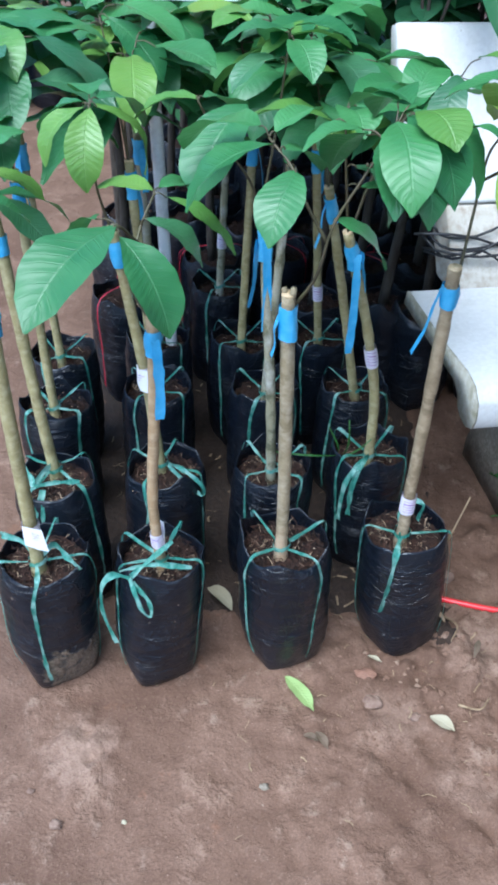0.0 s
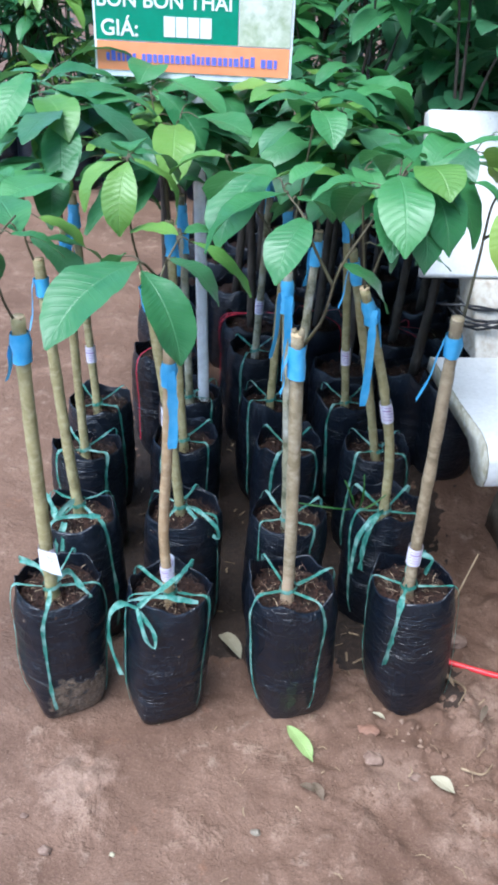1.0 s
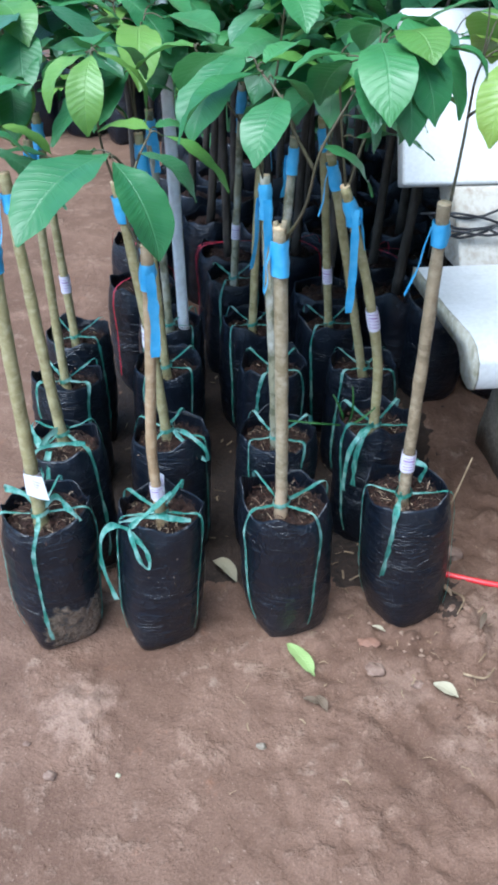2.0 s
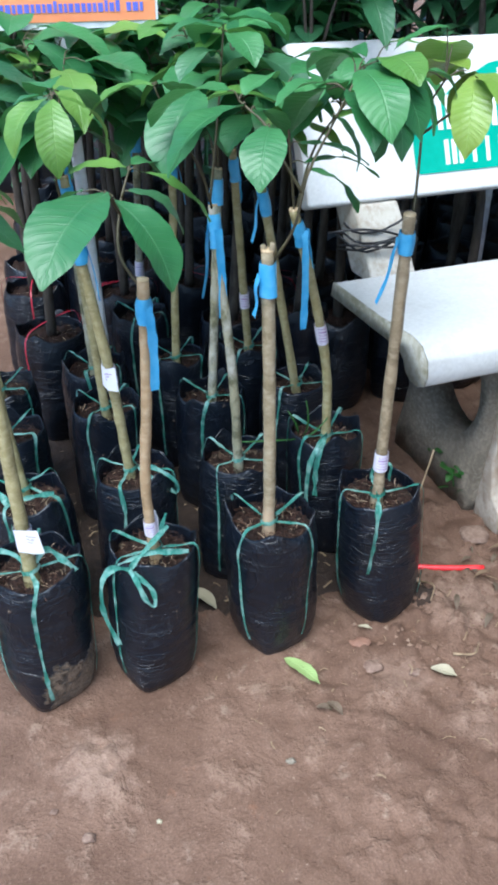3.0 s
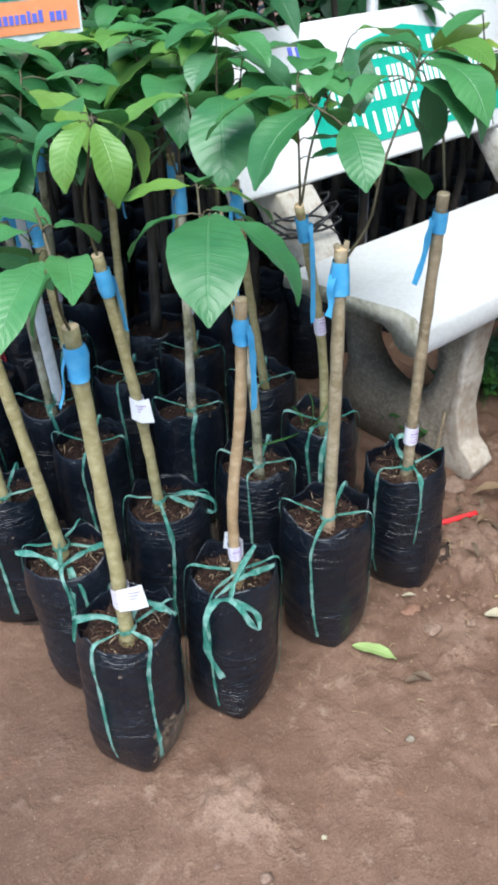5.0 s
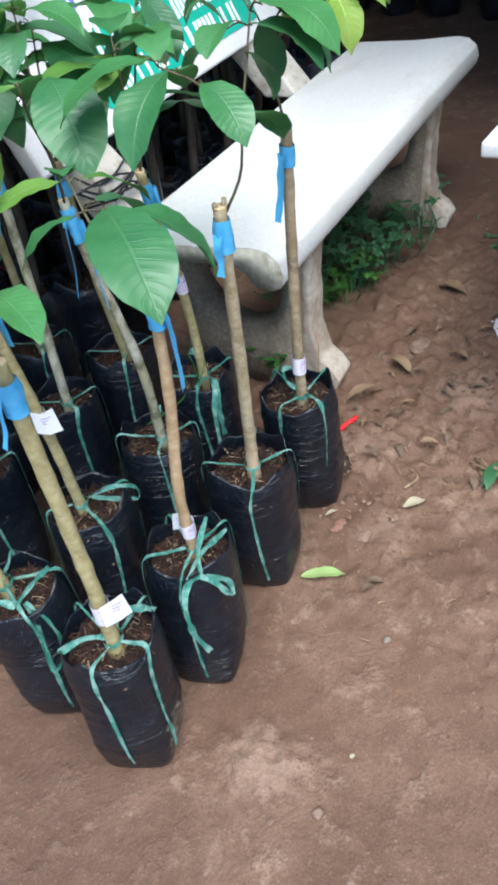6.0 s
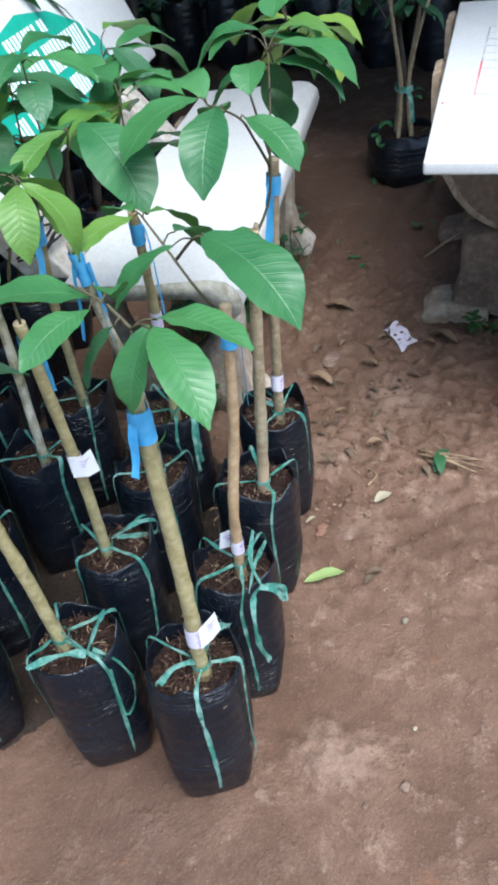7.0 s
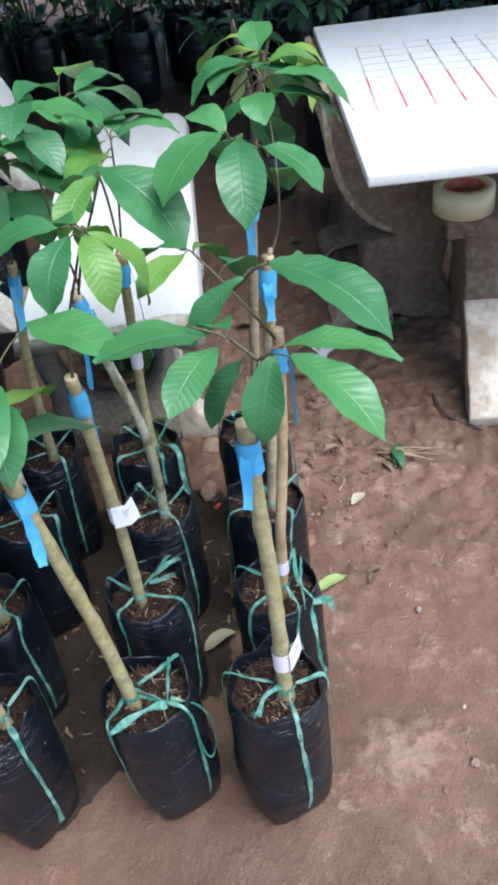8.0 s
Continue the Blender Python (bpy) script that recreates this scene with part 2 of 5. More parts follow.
def terrazzo_mat(name, lo, hi, dirt):
    """White polished chips in cement, with soft grime and brown specks."""
    m, t, p = nodes_of(name)
    v = coords(t)
    chips = t.nodes.new("ShaderNodeTexVoronoi")
    chips.inputs["Scale"].default_value = 190.0
    link(t, v, chips.inputs["Vector"])
    tone = t.nodes.new("ShaderNodeSeparateColor")
    link(t, chips.outputs["Color"], tone.inputs[0])
    col = blend(t, tone.outputs[0], lo, hi)
    grime = ramp(t, cloud(t, 5.0, 6, 0.7, coords(t, (0.5, 1, 1))), 0.5, 0.78)
    col = blend(t, val(t, "MULTIPLY", grime, dirt), col, (0.36, 0.335, 0.28))
    specks = ramp(t, cloud(t, 90.0, 3, 0.6, v), 0.7, 0.76)
    col = blend(t, val(t, "MULTIPLY", specks, 0.5), col, (0.25, 0.19, 0.13))
    link(t, col, p.inputs["Base Color"])
    link(t, val(t, "ADD", val(t, "MULTIPLY", grime, 0.3), 0.4), p.inputs["Roughness"])
    bump(t, p, val(t, "ADD", tone.outputs[0], cloud(t, 30.0, 4, 0.6, v)), 0.12, 0.001)
    return m


EARTH = earth_mat()
BAG = bag_mat()
BAG_MUDDY = bag_mat("muddy_bag_film", (0.82, -0.57, 0.034, 0.095))
BAG_SPLASHED = bag_mat("splashed_bag_film", (-0.35, -0.94, 0.06, 0.034))
SOIL = stuff_mat("potting_soil", (0.006, 0.0025, 0.0016), (0.018, 0.007, 0.0036), (0.044, 0.016, 0.0075), 60, 210, 0.9, 0.9, 0.006)
# soil between the bags, darkened to hold the shade of the gaps
SHADED_SOIL = stuff_mat("shaded_gap_soil", (0.014, 0.009, 0.006), (0.032, 0.019, 0.0125), (0.055, 0.034, 0.022), 12, 110, 0.9, 0.8, 0.006)
FIBRE = fibre_mat()
MUD = stuff_mat("dried_mud", (0.12, 0.075, 0.05), (0.2, 0.13, 0.09), (0.27, 0.19, 0.135), 25, 90, 0.95, 0.8, 0.004)
BARK = stuff_mat("young_bark", (0.215, 0.18, 0.076), (0.335, 0.29, 0.138), (0.43, 0.375, 0.22), 34, 110, 0.7, 0.45, 0.002, (0.8, 0.8, 1.0))
BARK_BROWN = stuff_mat("brown_bark", (0.165, 0.122, 0.068), (0.3, 0.23, 0.14), (0.4, 0.32, 0.21), 32, 100, 0.72, 0.6, 0.002, (0.8, 0.8, 1.0))
BARK_TAN = stuff_mat("tan_bark", (0.27, 0.18, 0.09), (0.42, 0.29, 0.16), (0.5, 0.38, 0.24), 26, 90, 0.7, 0.4, 0.0016, (0.8, 0.8, 1.0))
BARK_COLLAR = collared(stuff_mat("collared_bark", (0.19, 0.15, 0.08), (0.335, 0.27, 0.165), (0.45, 0.38, 0.27), 30, 95, 0.7, 0.4, 0.0016, (0.8, 0.8, 1.0)), (0.5, 0.35, 0.22))
BARK_MOTTLED = stuff_mat("mottled_bark", (0.12, 0.115, 0.062), (0.28, 0.26, 0.165), (0.54, 0.52, 0.45), 40, 30, 0.8, 0.5, 0.002, (1, 1, 0.8), low=0.44, high=0.54)
# puts the shade on the stock stems into their colour; also one dark stick
BARK_DARK = stuff_mat("shaded_dark_bark", (0.022, 0.017, 0.013), (0.05, 0.04, 0.03), (0.09, 0.075, 0.06), 18, 60, 0.85, 0.6, 0.003, (1, 1, 0.35))
CUT = stuff_mat("cut_wood", (0.5, 0.36, 0.2), (0.62, 0.49, 0.31), (0.36, 0.24, 0.12), 60, 160, 0.8, 0.3)
SHOOT = stuff_mat("green_shoot", (0.045, 0.038, 0.02), (0.08, 0.075, 0.033), (0.1, 0.075, 0.045), 30, 90, 0.6, 0.3, 0.001)
LEAF = leaf_mat("leaf", (0.026, 0.118, 0.041), (0.07, 0.225, 0.064), (0.14, 0.29, 0.13), 0.44)
LEAF_YOUNG = leaf_mat("young_leaf", (0.07, 0.19, 0.035), (0.15, 0.27, 0.045), (0.22, 0.36, 0.11), 0.45)
LEAF_FRESH = leaf_mat("fresh_leaf", (0.12, 0.235, 0.035), (0.24, 0.34, 0.055), (0.3, 0.42, 0.12), 0.45)
LEAF_LIME = leaf_mat("lime_leaf", (0.3, 0.42, 0.14), (0.38, 0.5, 0.2), (0.45, 0.55, 0.28), 0.5)
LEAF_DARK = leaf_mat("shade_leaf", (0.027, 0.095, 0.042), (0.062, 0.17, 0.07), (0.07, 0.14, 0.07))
LEAF_DRY = leaf_mat("dry_leaf", (0.18, 0.11, 0.065), (0.32, 0.22, 0.13), (0.45, 0.34, 0.2), 0.7)
LEAF_PALE = leaf_mat("pale_leaf", (0.36, 0.31, 0.2), (0.48, 0.43, 0.3), (0.6, 0.55, 0.4), 0.7)
LEAF_GREY = leaf_mat("rotten_leaf", (0.095, 0.064, 0.042), (0.18, 0.125, 0.083), (0.22, 0.16, 0.11), 0.8)
RIBBON = ribbon_mat()
RED_TIE = film_mat("red_tie", (0.35, 0.015, 0.03), (0.5, 0.03, 0.06), 0.4)
TAPE = film_mat("blue_tape", (0.05, 0.35, 0.68), (0.14, 0.5, 0.82), 0.45, 0.15, 70)
PAPER = film_mat("tag_paper", (0.66, 0.61, 0.71), (0.77, 0.74, 0.81), 0.55, 0.1, 50)
PAPER_WHITE = film_mat("white_label", (0.74, 0.75, 0.78), (0.8, 0.8, 0.82), 0.5, 0.1, 50)
PRINT = film_mat("tag_print", (0.2, 0.16, 0.42), (0.45, 0.2, 0.42), 0.6, 0, 140)
STONE = terrazzo_mat("white_terrazzo", (0.6, 0.6, 0.585), (0.66, 0.66, 0.645), 0.3)
STONE_SEAT = terrazzo_mat("weathered_terrazzo", (0.5, 0.5, 0.485), (0.56, 0.56, 0.545), 0.75)
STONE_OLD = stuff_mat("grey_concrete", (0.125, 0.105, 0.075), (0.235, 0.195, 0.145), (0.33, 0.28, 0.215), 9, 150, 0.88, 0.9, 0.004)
STONE_MOSS = stuff_mat("mossy_edge", (0.2, 0.185, 0.12), (0.4, 0.38, 0.31), (0.5, 0.48, 0.42), 14, 80, 0.85, 0.5, 0.002)
# dark brown tone for the table legs and the stool
STONE_BROWN = stuff_mat("brown_concrete", (0.12, 0.08, 0.056), (0.2, 0.14, 0.1), (0.3, 0.215, 0.15), 8, 60, 0.85, 0.6, 0.003)
STONE_TAN = stuff_mat("tan_stain", (0.2, 0.14, 0.09), (0.4, 0.31, 0.21), (0.52, 0.44, 0.33), 16, 60, 0.85, 0.6, 0.003)
STONE_WORN = stuff_mat("worn_terrazzo", (0.4, 0.37, 0.31), (0.58, 0.56, 0.51), (0.26, 0.21, 0.15), 9, 50, 0.75, 0.4, 0.002)
STONE_STAIN = stuff_mat("stained_terrazzo", (0.32, 0.25, 0.18), (0.6, 0.55, 0.47), (0.26, 0.18, 0.12), 12, 45, 0.75, 0.35, 0.002)
HOSE = film_mat("red_hose", (0.6, 0.02, 0.025), (0.7, 0.035, 0.04), 0.35)
WHITE_PAINT = stuff_mat("white_paint", (0.76, 0.77, 0.78), (0.82, 0.83, 0.84), (0.6, 0.6, 0.6), 9, 60, 0.4, 0.1, 0.001)
SIGN_GREEN = film_mat("sign_green", (0.006, 0.2, 0.11), (0.009, 0.235, 0.135), 0.4)
SIGN_ORANGE = film_mat("sign_orange", (0.82, 0.27, 0.11), (0.85, 0.31, 0.14), 0.4)
SIGN_BLUE = film_mat("sign_blue", (0.11, 0.13, 0.6), (0.14, 0.17, 0.66), 0.4)
SIGN_PHOTO = stuff_mat("sign_photo", (0.5, 0.52, 0.36), (0.66, 0.66, 0.58), (0.2, 0.26, 0.12), 14, 30, 0.4, 0.05)
LOGO_GREEN = film_mat("logo_green", (0.01, 0.28, 0.19), (0.02, 0.35, 0.25), 0.5, 0, 30)
LETTER_WHITE = film_mat("letter_white", (0.74, 0.75, 0.74), (0.8, 0.8, 0.8), 0.5)
LINE_RED = stuff_mat("faded_red_line", (0.6, 0.06, 0.09), (0.62, 0.5, 0.5), (0.3, 0.22, 0.2), 9, 40, 0.6, 0.1, 0.001, low=0.52, high=0.68)
WIRE = film_mat("black_wire", (0.01, 0.01, 0.012), (0.02, 0.02, 0.022), 0.45)
PACK_TAPE = film_mat("packing_tape", (0.62, 0.56, 0.34), (0.68, 0.62, 0.41), 0.25, 0.1, 40)
CARD_RED = film_mat("printed_core", (0.5, 0.05, 0.06), (0.42, 0.25, 0.16), 0.6, 0, 90)
PEBBLE = stuff_mat("pebble", (0.13, 0.08, 0.057), (0.2, 0.13, 0.094), (0.27, 0.19, 0.14), 30, 120, 0.85, 0.4)
STRAW = stuff_mat("straw", (0.2, 0.135, 0.075), (0.34, 0.25, 0.15), (0.14, 0.09, 0.05), 30, 90, 0.8, 0.4, 0.001)
STEEL = stuff_mat("grey_steel", (0.3, 0.31, 0.33), (0.42, 0.43, 0.45), (0.22, 0.2, 0.19), 12, 70, 0.45, 0.1, 0.001)
LINE_BLACK = stuff_mat("faded_black_line", (0.16, 0.17, 0.16), (0.58, 0.58, 0.56), (0.3, 0.31, 0.28), 14, 45, 0.6, 0.1, 0.001, low=0.4, high=0.6)
LINE_FAINT = stuff_mat("worn_line", (0.33, 0.28, 0.28), (0.62, 0.62, 0.6), (0.56, 0.5, 0.49), 18, 50, 0.6, 0.1, 0.001, low=0.34, high=0.5)
BRICK_RED = stuff_mat("broken_brick", (0.19, 0.095, 0.062), (0.24, 0.13, 0.085), (0.15, 0.085, 0.058), 40, 120, 0.9, 0.6)
# for the unseen sheets added overhead to block light
BLOCKER = stuff_mat("light_blocker", (0.012, 0.014, 0.012), (0.02, 0.022, 0.02), (0.03, 0.03, 0.03), 3, 200, 0.9, 0.2)
GRASS = leaf_mat("grass_blade", (0.03, 0.11, 0.02), (0.07, 0.19, 0.035), (0.14, 0.28, 0.08))

# ---- building helpers ----
ORIGIN = {}


def thing(name, at, label, category, group="", kind=""):
    ob = new(name)
    ob.location = at
    ob.empty_display_size = 0.05
    ORIGIN[ob.name] = Vector(at)
    return tagged(ob, label, category, group, kind)


def part(name, bm, material, parent, label=""):
    """A bmesh in world places becomes one mesh under a thing or under one of its parts."""
    org = ORIGIN[parent.name] if parent else Vector()
    bmesh.ops.translate(bm, verts=bm.verts, vec=-org)
    me = bpy.data.meshes.new(name)
    bm.to_mesh(me)
    bm.free()
    me.materials.append(material)
    for f in me.polygons:
        f.use_smooth = True
    ob = new(name, me)
    ob.parent = parent
    ORIGIN[ob.name] = org
    if label:
        tagged(ob, label)
    return ob


def flat(ob):
    for f in ob.data.polygons:
        f.use_smooth = False
    return ob


def single(name, bm, material, label, category, group="", kind=""):
    c = Vector()
    for v in bm.verts:
        c += v.co
    c /= len(bm.verts)
    c.z = min(v.co.z for v in bm.verts)
    bmesh.ops.translate(bm, verts=bm.verts, vec=-c)
    me = bpy.data.meshes.new(name)
    bm.to_mesh(me)
    bm.free()
    me.materials.append(material)
    for f in me.polygons:
        f.use_smooth = True
    ob = new(name, me)
    ob.location = c
    ORIGIN[ob.name] = c
    return tagged(ob, label, category, group, kind)


def V(*a):
    return Vector(a)


def glide(pts, n):
    """n + 1 points on a smooth curve through pts."""
    pts = [Vector(p) for p in pts]
    if len(pts) == 2:
        return [pts[0].lerp(pts[1], i / n) for i in range(n + 1)]
    ext = [2 * pts[0] - pts[1], *pts, 2 * pts[-1] - pts[-2]]
    out = []
    for i in range(n + 1):
        u = i / n * (len(pts) - 1)
        k = min(int(u), len(pts) - 2)
        u -= k
        a, b, c, d = ext[k:k + 4]
        out.append(0.5 * (2 * b + (c - a) * u + (2 * a - 5 * b + 4 * c - d) * u * u + (3 * b - a - 3 * c + d) * u ** 3))
    return out


def tube(bm, pts, radii, segs=10, caps=True, lump=0.0, seed=0.0):
    """A bent rod with a changing radius."""
    rings, n = [], len(pts)
    for i, p in enumerate(pts):
        d = (pts[min(i + 1, n - 1)] - pts[max(i - 1, 0)]).normalized()
        a = d.cross(V(0.31, 0.95, 0.05) if abs(d.z) > 0.5 else V(0, 0, 1)).normalized()
        b = d.cross(a)
        u = i / (n - 1)
        r = radii(u) if callable(radii) else radii
        ring = []
        for k in range(segs):
            t = 2 * math.pi * k / segs
            rr = r * (1 + lump * noise.noise(V(math.cos(t) * 1.3, math.sin(t) * 1.3, seed + u * 14)))
            ring.append(bm.verts.new(p + a * (rr * math.cos(t)) + b * (rr * math.sin(t))))
        rings.append(ring)
    for r0, r1 in zip(rings, rings[1:]):
        for k in range(segs):
            bm.faces.new((r0[k], r0[(k + 1) % segs], r1[(k + 1) % segs], r1[k]))
    if caps:
        bm.faces.new(rings[0][::-1])
        bm.faces.new(rings[-1])
    return bm


def strip(bm, pts, width, normals, curl=0.15, taper=0.0, crush=0.0):
    """A flat band along pts, whose face looks along normals."""
    rows, n = [], len(pts)
    for i, p in enumerate(pts):
        d = (pts[min(i + 1, n - 1)] - pts[max(i - 1, 0)]).normalized()
        nn = normals(i / (n - 1)) if callable(normals) else normals
        s = d.cross(nn)
        s = s.normalized() if s.length > 1e-5 else V(1, 0, 0)
        w = width * 0.5 * (1 - taper * i / (n - 1)) * (1 + crush * noise.noise(p * 55))
        up = s.cross(d)
        rows.append([bm.verts.new(p - s * w + up * curl * w), bm.verts.new(p), bm.verts.new(p + s * w + up * curl * w)])
    for a, b in zip(rows, rows[1:]):
        for k in (0, 1):
            bm.faces.new((a[k], a[k + 1], b[k + 1], b[k]))
    return bm


def blade(bm, base, tip, width, arch=0.15, side=None, fold=0.25, wave=0.04, steps=12, seed=0.0, twist=0.0):
    """A leaf from base to tip: egg-shaped with a drawn-out point, folded along its rib, rippled between the side veins."""
    base, tip = Vector(base), Vector(tip)
    run = tip - base
    ln = run.length
    d = run.normalized()
    up = V(0, 0, 1) if side is None else Vector(side)
    up = (up - d * up.dot(d))
    up = up.normalized() if up.length > 1e-3 else V(0, -1, 0)
    sid = d.cross(up)
    uv = bm.loops.layers.uv.verify()
    rows = []
    for i in range(steps + 1):
        u = i / steps
        c = base + run * u + up * (arch * ln * 4 * u * (1 - u))
        w = 0.44 * width * (math.sin(math.pi * u ** 1.1) ** 0.7 if 0 < u < 1 else 0) * (1 - 0.45 * max(0, u - 0.84) / 0.16)
        w *= 1 + 0.025 * math.sin(u * 46 + seed) * (1 - u)
        w = max(w, 0.0012)
        slope = arch * 4 * (1 - 2 * u)
        nrm = (up - d * slope).normalized()
        tw = twist * u
        s2 = sid * math.cos(tw) + nrm * math.sin(tw)
        n2 = nrm * math.cos(tw) - sid * math.sin(tw)
        row = []
        for s in (-1, -0.55, 0, 0.55, 1):
            rip = wave * ln * (math.sin(u * 11 + seed + (2 if s > 0 else 0)) + 0.5 * math.sin(u * 27 + seed * 3 + s)) * s * s
            lift = fold * abs(s) * w - 0.35 * fold * w * s * s
            row.append((bm.verts.new(c + s2 * (s * w) + n2 * (lift + rip)), (0.5 + 0.5 * s, u)))
        rows.append(row)
    for a, b in zip(rows, rows[1:]):
        for k in range(4):
            q = (a[k], a[k + 1], b[k + 1], b[k])
            f = bm.faces.new([x[0] for x in q])
            for lo, x in zip(f.loops, q):
                lo[uv].uv = x[1]
    return bm


def slab(bm, corners, z0, z1, edge=0.006):
    """A level plate over a polygon, with a small bevel."""
    geo = [bm.verts.new((x, y, z0)) for x, y in corners]
    f = bm.faces.new(geo)
    got = bmesh.ops.extrude_face_region(bm, geom=[f])
    bmesh.ops.translate(bm, verts=[v for v in got["geom"] if isinstance(v, bmesh.types.BMVert)], vec=(0, 0, z1 - z0))
    bmesh.ops.recalc_face_normals(bm, faces=bm.faces)
    if edge:
        bmesh.ops.bevel(bm, geom=list(bm.edges), offset=edge, segments=2, affect="EDGES", profile=0.6)
    return bm


def extruded(bm, outline, frame_of, d0, d1, edge=0.005):
    """An outline of (a, b) carried from d0 to d1 by frame_of(a, b, d)."""
    lo = [bm.verts.new(frame_of(a, b, d0)) for a, b in outline]
    hi = [bm.verts.new(frame_of(a, b, d1)) for a, b in outline]
    n = len(lo)
    bm.faces.new(lo)
    bm.faces.new(hi[::-1])
    for k in range(n):
        bm.faces.new((lo[k], hi[k], hi[(k + 1) % n], lo[(k + 1) % n]))
    bmesh.ops.recalc_face_normals(bm, faces=bm.faces)
    if edge:
        sharp = [e for e in bm.edges if len(e.link_faces) == 2 and e.calc_face_angle() > 0.6]
        bmesh.ops.bevel(bm, geom=sharp, offset=edge, segments=2, affect="EDGES", profile=0.6)
    return bm


def roughen(bm, amp, scale, seed=0.0):
    for v in bm.verts:
        v.co += noise.noise_vector(v.co * scale + V(seed, seed, seed)) * amp
    return bm


def cut_up(bm, size):
    """Split long edges, so that roughen has something to move."""
    for _ in range(6):
        long = [e for e in bm.edges if e.calc_length() > size]
        if not long:
            break
        bmesh.ops.subdivide_edges(bm, edges=long, cuts=1, use_grid_fill=True)
    return bm


# ---- ground ----
def ground_z(x, y):
    near = math.exp(-((x - 0.2) ** 2 + (y - 0.9) ** 2) / 9)
    h = noise.noise(V(x * 3.1, y * 3.1, 0.3)) * 0.005 + noise.noise(V(x * 11, y * 11, 4.1)) * 0.0035
    rough = max(0.0, min(1.0, 0.35 + 1.6 * (x - 0.05) + 0.5 * noise.noise(V(x * 4, y * 4, 9.0))))
    h += noise.noise(V(x * 30, y * 30, 2.2)) * (0.0025 + 0.006 * rough) + abs(noise.noise(V(x * 17, y * 17, 7.2))) * 0.019 * rough
    h += max(0.0, noise.noise(V(x * 48, y * 48, 5.5))) * 0.016 * rough + noise.noise(V(x * 85, y * 85, 1.5)) * (0.0008 + 0.0034 * rough)
    heap = math.exp(-((x + 0.27) ** 2 + (y - 0.95) ** 2) / 0.0035)
    mound = heap * (0.008 + 0.012 * noise.noise(V(x * 40, y * 40, 3.0)) + 0.008 * noise.noise(V(x * 90, y * 90, 8.0)))
    return h * near + mound


def ground():
    def axis(c, lo, hi, step):
        a = list(np.arange(lo, hi, step))
        d, x = step, hi
        while x < 320:
            a.append(x)
            d *= 1.45
            x += d
        d, x = step, lo
        while x > -320:
            d *= 1.45
            x -= d
            a.insert(0, x)
        return a
    xs, ys = axis(0, -0.95, 1.35, 0.0065), axis(0, 0.5, 1.5, 0.0065)
    verts = [(x, y, ground_z(x, y)) for y in ys for x in xs]
    w = len(xs)
    faces = [(j * w + i, j * w + i + 1, (j + 1) * w + i + 1, (j + 1) * w + i) for j in range(len(ys) - 1) for i in range(w - 1)]
    me = bpy.data.meshes.new("ground")
    me.from_pydata(verts, [], faces)
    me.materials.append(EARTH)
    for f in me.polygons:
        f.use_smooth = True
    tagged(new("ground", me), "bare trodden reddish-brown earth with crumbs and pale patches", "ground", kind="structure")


ground()


# ---- saplings in bags ----
OVAL = 0.96


def bag_swell(t, z, seed, square=0.1):
    """Uneven swelling of a filled bag round its axis."""
    t4 = t + 0.3 * math.sin(seed * 5)
    corner = 1.3 / (math.hypot(math.cos(t4), 0.13) + math.hypot(math.sin(t4), 0.13)) - 1
    sq = 1 + square * corner * (1 + 7.5 * max(0.0, 1 - z / 0.1))
    dent = 0.04 * noise.noise(V(math.cos(t) * 1.5 + seed, math.sin(t) * 1.5, z * 12)) + 0.02 * noise.noise(V(math.cos(t) * 3.2 + seed, math.sin(t) * 3.2, z * 42))
    dent += 0.012 * abs(noise.noise(V(math.cos(t) * 2.2 + seed, math.sin(t) * 2.2, z * 75 + seed)))
    return sq + dent


def bag_shape(axis, r, h, seed, flare=0.0):
    """A filled film bag: rounded foot, creased sides, a turned-in uneven rim. axis(z) gives its middle."""
    bm = bmesh.new()
    segs = 60
    prof = [(0.0, 0.0), (0.6, 0.0), (0.73, 0.002), (0.8, 0.009), (0.86, 0.021), (0.91, 0.036), (0.95, 0.052)]
    prof += [(0.975 + 0.025 * min(1, k / 3) + 0.01 * math.sin(k * 1.9 + seed), h * (0.27 + 0.59 * k / 18)) for k in range(19)]
    prof += [(0.995 + flare, h * 0.89), (0.975 + flare, h * 0.935), (0.95 + flare, h * 0.98), (0.925 + flare, h + 0.006), (0.905 + flare, h + 0.01), (0.89, h + 0.007), (0.89, h - 0.006), (0.89, h - 0.02), (0.88, h - 0.036)]
    rings = []
    for j, (k, z) in enumerate(prof):
        ring = []
        for i in range(segs):
            t = 2 * math.pi * i / segs
            rr = r * k * (bag_swell(t, z, seed) if k > 0.5 else 1)
            zz = z
            if z > h - 0.002:
                zz += 0.015 * noise.noise(V(math.cos(t) * 1.3, math.sin(t) * 1.3, seed * 3)) - 0.001
                for a0, up in ((0.6, 0.016), (2.3, 0.008), (3.6, 0.013), (5.2, 0.007)):
                    away = abs((t - a0 - seed * 2.1 + math.pi) % (2 * math.pi) - math.pi)
                    zz += up * max(0.0, 1 - away / 0.34)
                    rr *= 1 + 0.04 * max(0.0, 1 - away / 0.3)
                rr *= 1 + 0.05 * noise.noise(V(math.cos(t) * 2.6, math.sin(t) * 2.6, seed + 5)) - 0.015
            c = axis(z)
            ring.append(bm.verts.new((c.x + rr * math.cos(t), c.y + OVAL * rr * math.sin(t), zz - 0.003)))
            if k == 0:
                break
        rings.append(ring)
